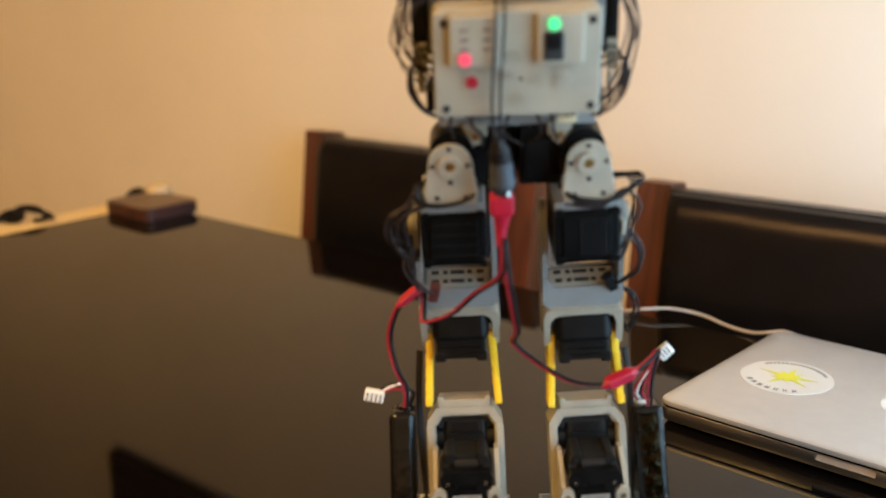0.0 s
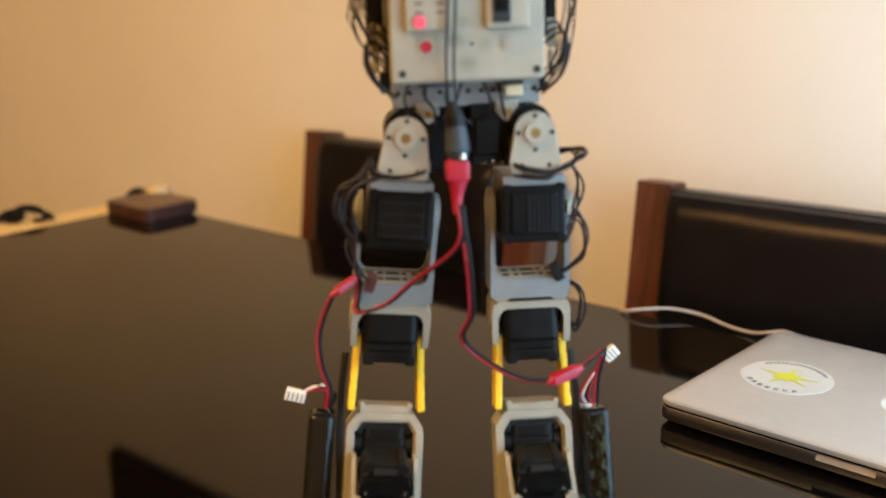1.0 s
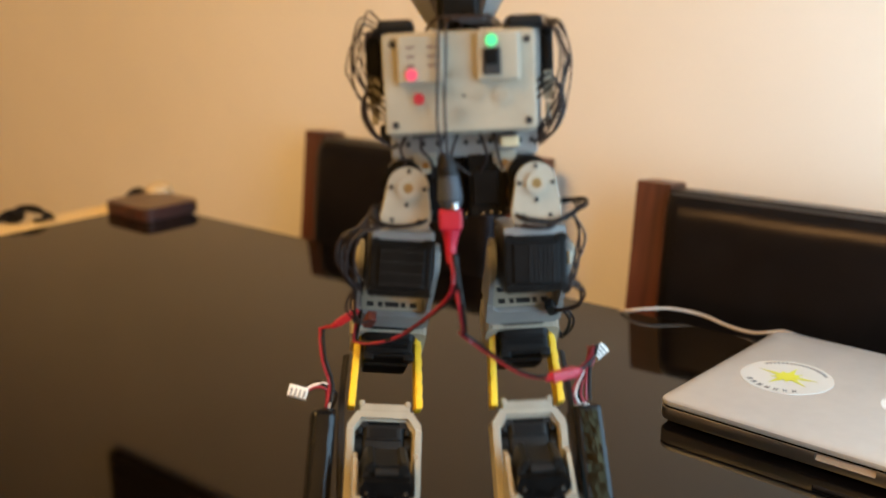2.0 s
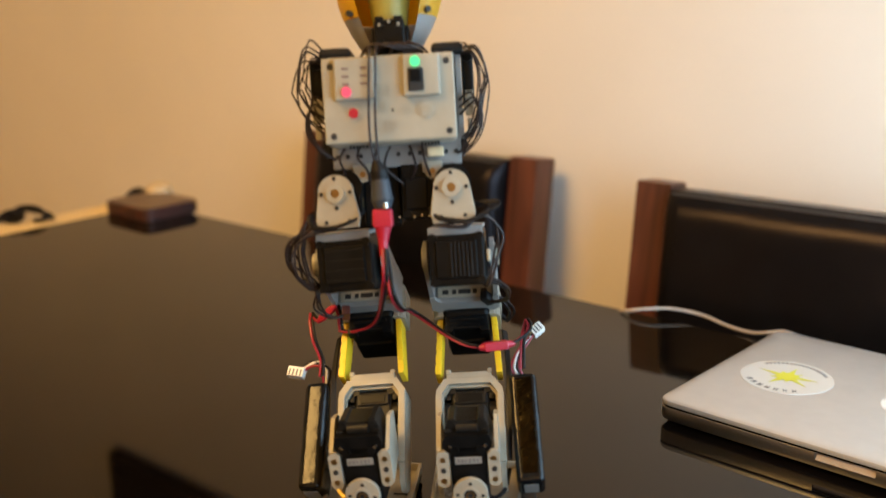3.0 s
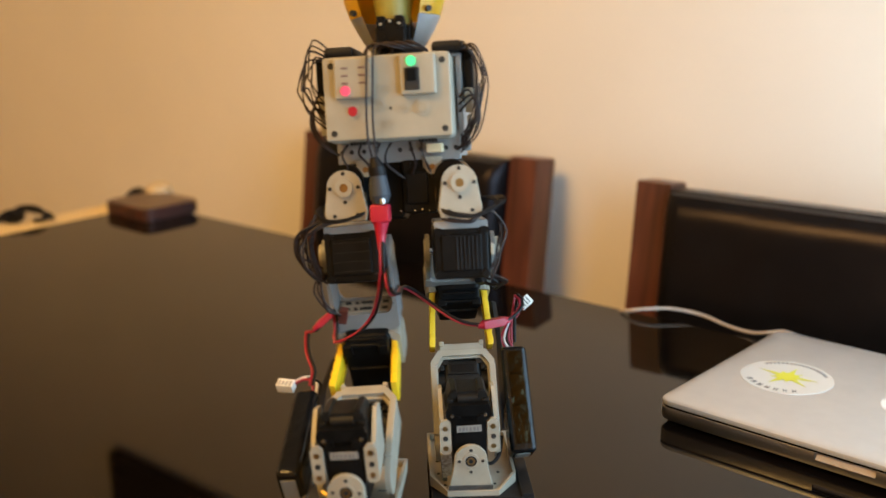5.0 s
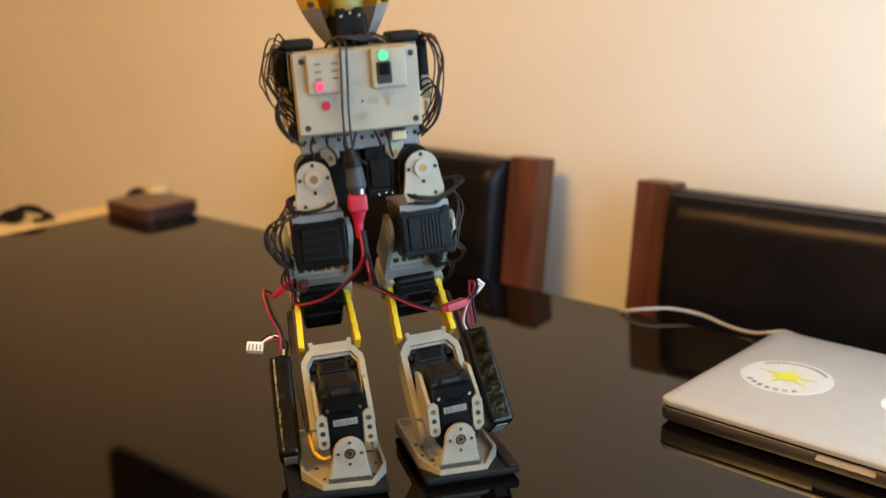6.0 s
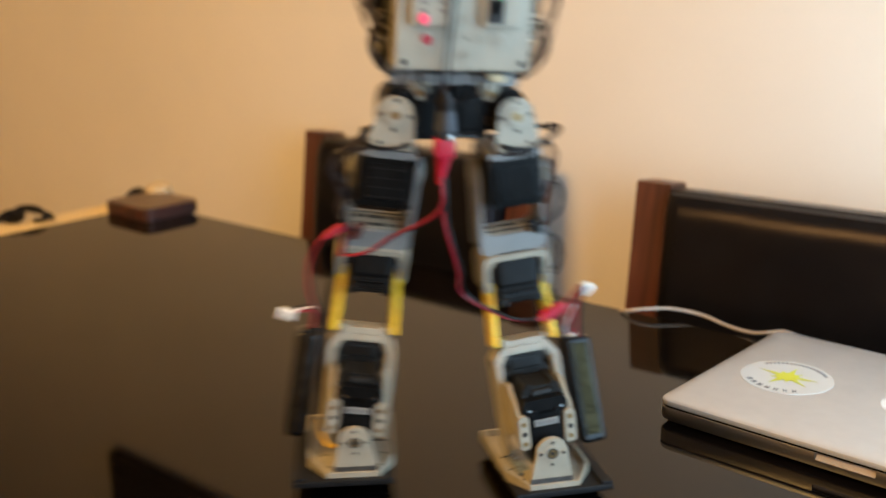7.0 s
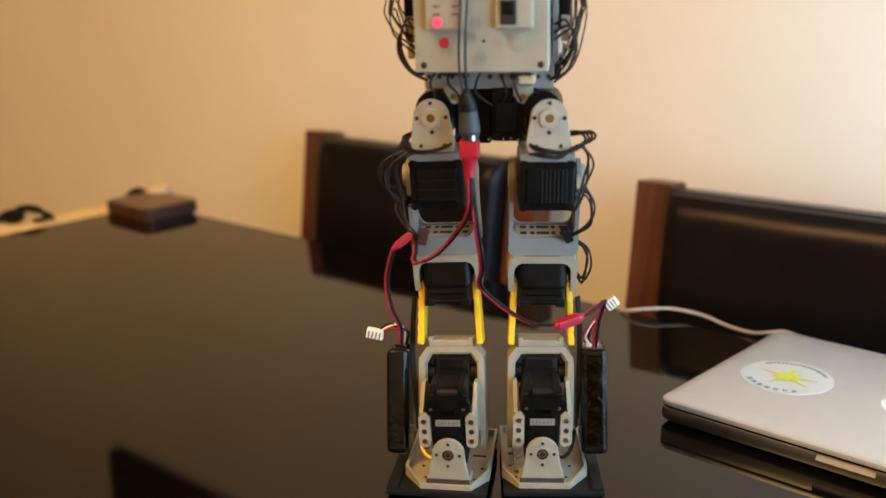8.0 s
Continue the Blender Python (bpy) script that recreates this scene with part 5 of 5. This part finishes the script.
def motions():
    # body: middle of the hips, x y z (z above the floor) and turns; feet: ankle joints
    body = [
        (0, (0.0421, 0.5966, TT + 0.2736, 12.2, -1.3, -0.7)),
        (0.4, (0.0476, 0.6023, TT + 0.2726, 11.3, -1.0, 0.8)),
        (0.5, (0.0205, 0.6067, TT + 0.2634, 10.3, -0.1, 2.6)),
        (0.6, (0.0015, 0.6294, TT + 0.2574, 4.0, -2.2, -3.1)),
        (0.7, (0.0120, 0.6441, TT + 0.2724, -10.3, -1.0, 7.4)),
        (1, (0.0135, 0.6280, TT + 0.2763, -2.5, -1.3, 5.7)),
        (1.5, (0.0169, 0.6193, TT + 0.2760, 4.0, -1.9, 2.2)),
        (1.7, (0.0172, 0.6134, TT + 0.2761, 5.0, -1.8, 2.1)),
        (2.0, (0.0140, 0.6280, TT + 0.2450, -6.0, -2.0, 0.0)),
        (2.2, (0.0130, 0.6480, TT + 0.2255, -12.0, -2.2, -4.0)),
        (2.5, (0.0010, 0.6700, TT + 0.2235, -14.0, -2.4, -4.0)),
        (2.8, (0.0048, 0.6958, TT + 0.2237, -17.9, -2.7, -11.7)),
        (2.9, (-0.0131, 0.7123, TT + 0.2142, -9.9, -2.0, 5.4)),
        (3, (-0.0292, 0.7092, TT + 0.2226, -11.6, -2.8, -0.3)),
        (3.5, (-0.0253, 0.7086, TT + 0.2425, -12.2, -2.8, -0.9)),
        (4, (-0.0235, 0.6900, TT + 0.2763, -5.0, -2.1, -6.0)),
        (4.2, (-0.0238, 0.6793, TT + 0.2767, 0.7, -1.6, -4.1)),
        (4.5, (-0.0252, 0.6965, TT + 0.2476, -14.2, -3.4, -3.8)),
        (4.6, (-0.0298, 0.7064, TT + 0.2248, -10.3, -3.8, 2.3)),
        (4.7, (-0.0144, 0.7140, TT + 0.2220, -8.8, -2.4, -10.4)),
        (5.25, (-0.0441, 0.7439, TT + 0.2226, -11.1, -5.1, -0.8)),
        (5.8, (-0.0738, 0.7739, TT + 0.2233, -13.3, -7.9, 8.9)),
        (6, (-0.0603, 0.7618, TT + 0.2286, -3.0, -3.5, 12.1)),
        (6.2, (-0.0619, 0.7664, TT + 0.2564, -8.8, -2.8, 12.7)),
        (6.5, (-0.0674, 0.7664, TT + 0.2765, -8.3, -1.9, 17.4)),
        (6.8, (-0.0580, 0.7546, TT + 0.2776, -4.8, -1.2, 13.3)),
        (6.9, (-0.0472, 0.7109, TT + 0.2842, -5.8, 0.6, 27.8)),
        (7, (0.0044, 0.7102, TT + 0.2821, 7.4, 2.6, 10.5)),
        (7.1, (0.0364, 0.7029, TT + 0.2789, 11.2, 1.7, -4.3)),
        (7.5, (0.0440, 0.7170, TT + 0.2783, 6.4, 0.7, -6.0)),
        (8, (0.0343, 0.7213, TT + 0.2776, 4.7, -0.6, -8.7)),
    ]
    left = [
        (0, (0.0153, 0.6077, TT + 0.0340, 0.0, 0.0, -1.3)),
        (0.4, (0.0153, 0.6077, TT + 0.0340, 0.0, 0.0, -1.3)),
        (0.5, (-0.0432, 0.5876, TT + 0.0340, 0.0, 0.0, 2.5)),
        (0.6, (-0.0658, 0.5804, TT + 0.0340, 0.0, 0.0, -3.2)),
        (0.7, (-0.0500, 0.5905, TT + 0.0340, 0.0, 0.0, 5.0)),
        (1, (-0.0413, 0.5962, TT + 0.0340, 0.0, 0.0, 5.5)),
        (1.5, (-0.0413, 0.5962, TT + 0.0340, 0.0, 0.0, 5.5)),
        (1.7, (-0.0413, 0.5962, TT + 0.0340, 0.0, 0.0, 5.5)),
        (1.9, (-0.0413, 0.5962, TT + 0.0340, 0.0, 0.0, 5.5)),
        (2.25, (-0.0413, 0.5962, TT + 0.0340, 0.0, 0.0, 5.5)),
        (2.35, (-0.0439, 0.5980, TT + 0.0500, 0.0, 0.0, 2.4)),
        (2.45, (-0.0465, 0.5998, TT + 0.0340, 0.0, 0.0, -0.7)),
        (2.65, (-0.0465, 0.5998, TT + 0.0340, 0.0, 0.0, -0.7)),
        (2.8, (-0.0500, 0.6022, TT + 0.0738, -7.5, -2.3, -4.8)),
        (2.9, (-0.0511, 0.6577, TT + 0.0340, 0.0, 0.0, -1.9)),
        (3, (-0.0508, 0.6594, TT + 0.0340, 0.0, 0.0, -6.0)),
        (3.5, (-0.0508, 0.6594, TT + 0.0340, 0.0, 0.0, -6.0)),
        (4, (-0.0508, 0.6594, TT + 0.0340, 0.0, 0.0, -6.0)),
        (4.2, (-0.0508, 0.6594, TT + 0.0340, 0.0, 0.0, -6.0)),
        (4.5, (-0.0508, 0.6594, TT + 0.0340, 0.0, 0.0, -6.0)),
        (4.6, (-0.0508, 0.6594, TT + 0.0340, 0.0, 0.0, -6.0)),
        (4.7, (-0.0559, 0.6046, TT + 0.0651, -1.1, -0.5, -6.9)),
        (4.9, (-0.0559, 0.6046, TT + 0.0651, -1.1, -0.5, -6.9)),
        (5.05, (-0.0608, 0.6341, TT + 0.0500, -0.5, -0.3, -2.2)),
        (5.15, (-0.0657, 0.6636, TT + 0.0340, 0.0, 0.0, 2.4)),
        (5.45, (-0.0657, 0.6636, TT + 0.0340, 0.0, 0.0, 2.4)),
        (5.6, (-0.0706, 0.6931, TT + 0.0500, 0.0, 0.0, 7.1)),
        (5.7, (-0.0755, 0.7226, TT + 0.0340, 0.0, 0.0, 11.8)),
        (5.8, (-0.0755, 0.7226, TT + 0.0340, 0.0, 0.0, 11.8)),
        (6, (-0.0755, 0.7226, TT + 0.0340, 0.0, 0.0, 11.8)),
        (6.2, (-0.0755, 0.7226, TT + 0.0340, 0.0, 0.0, 11.8)),
        (6.5, (-0.0755, 0.7226, TT + 0.0340, 0.0, 0.0, 11.8)),
        (6.8, (-0.0755, 0.7226, TT + 0.0340, 0.0, 0.0, 11.8)),
        (6.9, (-0.0825, 0.7091, TT + 0.0486, 0.6, 0.0, 25.4)),
        (7, (-0.0677, 0.7176, TT + 0.0460, 1.5, 0.2, 5.5)),
        (7.1, (-0.0018, 0.7088, TT + 0.0385, 0.6, 0.0, -6.2)),
        (7.5, (0.0070, 0.7187, TT + 0.0340, 0.0, 0.0, -7.7)),
        (8, (0.0070, 0.7187, TT + 0.0340, 0.0, 0.0, -7.7)),
    ]
    right = [
        (0, (0.0937, 0.6078, TT + 0.0340, 0.0, 0.0, -0.1)),
        (0.4, (0.0937, 0.6078, TT + 0.0340, 0.0, 0.0, -0.1)),
        (0.5, (0.1331, 0.6024, TT + 0.0340, 0.0, 0.0, 1.7)),
        (0.6, (0.1318, 0.6115, TT + 0.0340, 0.0, 0.0, -3.6)),
        (0.7, (0.0674, 0.6022, TT + 0.0340, 0.0, 0.0, 4.4)),
        (1, (0.0581, 0.6003, TT + 0.0340, 0.0, 0.0, 4.8)),
        (1.5, (0.0581, 0.6003, TT + 0.0340, 0.0, 0.0, 4.8)),
        (1.7, (0.0581, 0.6003, TT + 0.0340, 0.0, 0.0, 4.8)),
        (1.9, (0.0581, 0.6003, TT + 0.0340, 0.0, 0.0, 4.8)),
        (2, (0.0581, 0.6003, TT + 0.0340, 0.0, 0.0, 4.8)),
        (2.1, (0.0510, 0.6076, TT + 0.0500, 0.0, 0.0, 2.6)),
        (2.2, (0.0438, 0.6149, TT + 0.0340, 0.0, 0.0, 0.3)),
        (2.5, (0.0438, 0.6149, TT + 0.0340, 0.0, 0.0, 0.3)),
        (2.6, (0.0367, 0.6223, TT + 0.0500, 0.0, 0.0, -1.9)),
        (2.7, (0.0295, 0.6296, TT + 0.0340, 0.0, 0.0, -4.1)),
        (2.8, (0.0295, 0.6296, TT + 0.0489, -3.9, -1.2, -4.1)),
        (2.9, (0.0426, 0.6553, TT + 0.0340, 0.0, 0.0, 1.2)),
        (3, (0.0189, 0.6601, TT + 0.0340, 0.0, 0.0, -3.7)),
        (3.5, (0.0189, 0.6601, TT + 0.0340, 0.0, 0.0, -3.7)),
        (4, (0.0189, 0.6601, TT + 0.0340, 0.0, 0.0, -3.7)),
        (4.2, (0.0189, 0.6601, TT + 0.0340, 0.0, 0.0, -3.7)),
        (4.5, (0.0189, 0.6601, TT + 0.0340, 0.0, 0.0, -3.7)),
        (4.6, (0.0189, 0.6601, TT + 0.0340, 0.0, 0.0, -3.7)),
        (4.7, (0.0232, 0.6947, TT + 0.0340, 0.0, 0.0, -3.0)),
        (4.85, (0.0168, 0.7095, TT + 0.0340, 0.0, 0.0, 2.7)),
        (5.2, (0.0168, 0.7095, TT + 0.0340, 0.0, 0.0, 2.7)),
        (5.25, (0.0168, 0.7095, TT + 0.0340, 0.0, 0.0, 2.7)),
        (5.35, (0.0094, 0.7268, TT + 0.0500, 0.0, 0.0, 9.4)),
        (5.45, (0.0020, 0.7440, TT + 0.0340, 0.0, 0.0, 16.1)),
        (5.8, (0.0020, 0.7440, TT + 0.0340, 0.0, 0.0, 16.1)),
        (6, (0.0020, 0.7440, TT + 0.0340, 0.0, 0.0, 16.1)),
        (6.2, (0.0020, 0.7440, TT + 0.0340, 0.0, 0.0, 16.1)),
        (6.5, (0.0020, 0.7440, TT + 0.0340, 0.0, 0.0, 16.1)),
        (6.8, (0.0020, 0.7440, TT + 0.0340, 0.0, 0.0, 16.1)),
        (6.9, (0.0447, 0.6774, TT + 0.0590, -0.1, 0.0, 29.3)),
        (7, (0.0683, 0.7104, TT + 0.0385, -0.1, 0.0, 12.8)),
        (7.1, (0.0613, 0.7155, TT + 0.0340, 0.0, 0.0, -0.3)),
        (7.5, (0.0711, 0.7197, TT + 0.0340, 0.0, 0.0, -1.9)),
        (8, (0.0711, 0.7197, TT + 0.0340, 0.0, 0.0, -1.9)),
    ]
    steps = 80
    keyed = {}
    for i in range(steps + 1):
        t = 8.0 * i / steps
        b = between(body, t)
        inv = b.inverted()
        keyed.setdefault(robot, []).append((t, b))
        for s, rows in ((-1, left), (1, right)):
            leg = leg_pose(b, between(rows, t), s)
            for name, m in leg.items():
                keyed.setdefault(limbs[s][name], []).append((t, inv @ m))
            # slack power wires from the red connector to the batteries
            sh = inv @ leg["shin"]
            th = inv @ leg["thigh"]
            a = Vector((-0.0110, -0.041 - REAR, -0.0385))
            if s < 0:
                guide = [a, a + Vector((-0.001, 0.0, -0.022)), th @ Vector((0.009, -0.030, -0.034)), th @ Vector((-0.006, -0.029, -0.050)), th @ Vector((-0.0225, -0.025, -0.0580)), th @ Vector((-0.0225, -0.018, -0.0520)),
                         th @ Vector((-0.0230, -0.013, -0.0395)), th @ Vector((-0.0295, -0.0165, -0.0440)), th @ Vector((-0.0385, -0.019, -0.0515)), sh @ Vector((-0.0450, -0.018, -0.012)), sh @ Vector((-0.0425, -0.016, -0.032)), sh @ Vector((-0.0370, -0.012, -0.046)), sh @ Vector((-0.0375, -0.010, -0.058))]
            else:
                bent = math.acos(max(-1.0, min(1.0, th.to_3x3().col[2].dot(sh.to_3x3().col[2])))) / 1.3
                sag = Vector((0.012 * bent - 0.001, 0, -0.009 * bent - 0.0015))
                p = Vector((-0.0070, -0.042 - REAR, -0.070))
                q = sh @ Vector((-0.046, -0.030, -0.012))
                guide = [a + Vector((0.001, 0, 0)), a + Vector((0.002, 0.0, -0.014)), p, (p + q) / 2 + Vector((0.003, -0.004, -0.006)), q + sag * 0.5, sh @ (Vector((-0.018, -0.029, -0.0325)) + sag),
                         sh @ (Vector((0.006, -0.028, -0.0365)) + sag), sh @ (Vector((0.020, -0.026, -0.033)) + sag), sh @ (Vector((0.035, -0.022, -0.026)) + sag * 0.7), sh @ Vector((0.043, -0.019, -0.025)), sh @ Vector((0.039, -0.016, -0.040)), sh @ Vector((0.0375, -0.012, -0.060))]
            for name, shift in (("red_wire", 0.0), ("black_wire", 0.0022)):
                line = even_line([p + Vector((shift, -0.3 * shift, 0.3 * shift)) for p in guide], WIRE[s][0])
                for k, ob in enumerate(strands[s, name]):
                    keyed.setdefault(ob, []).append((t, along(line[k], line[k + 1])))
                if name == "red_wire":
                    k = WIRE[s][2]
                    ends = (th @ Vector((-0.0240, -0.014, -0.0405)), th @ Vector((-0.0350, -0.019, -0.0475))) if s < 0 else (line[k - 1], line[k + 2])
                    keyed.setdefault(strands[s, "connector"], []).append((t, along(*ends)))
    for ob, rows in keyed.items():
        walk(ob, rows)


motions()
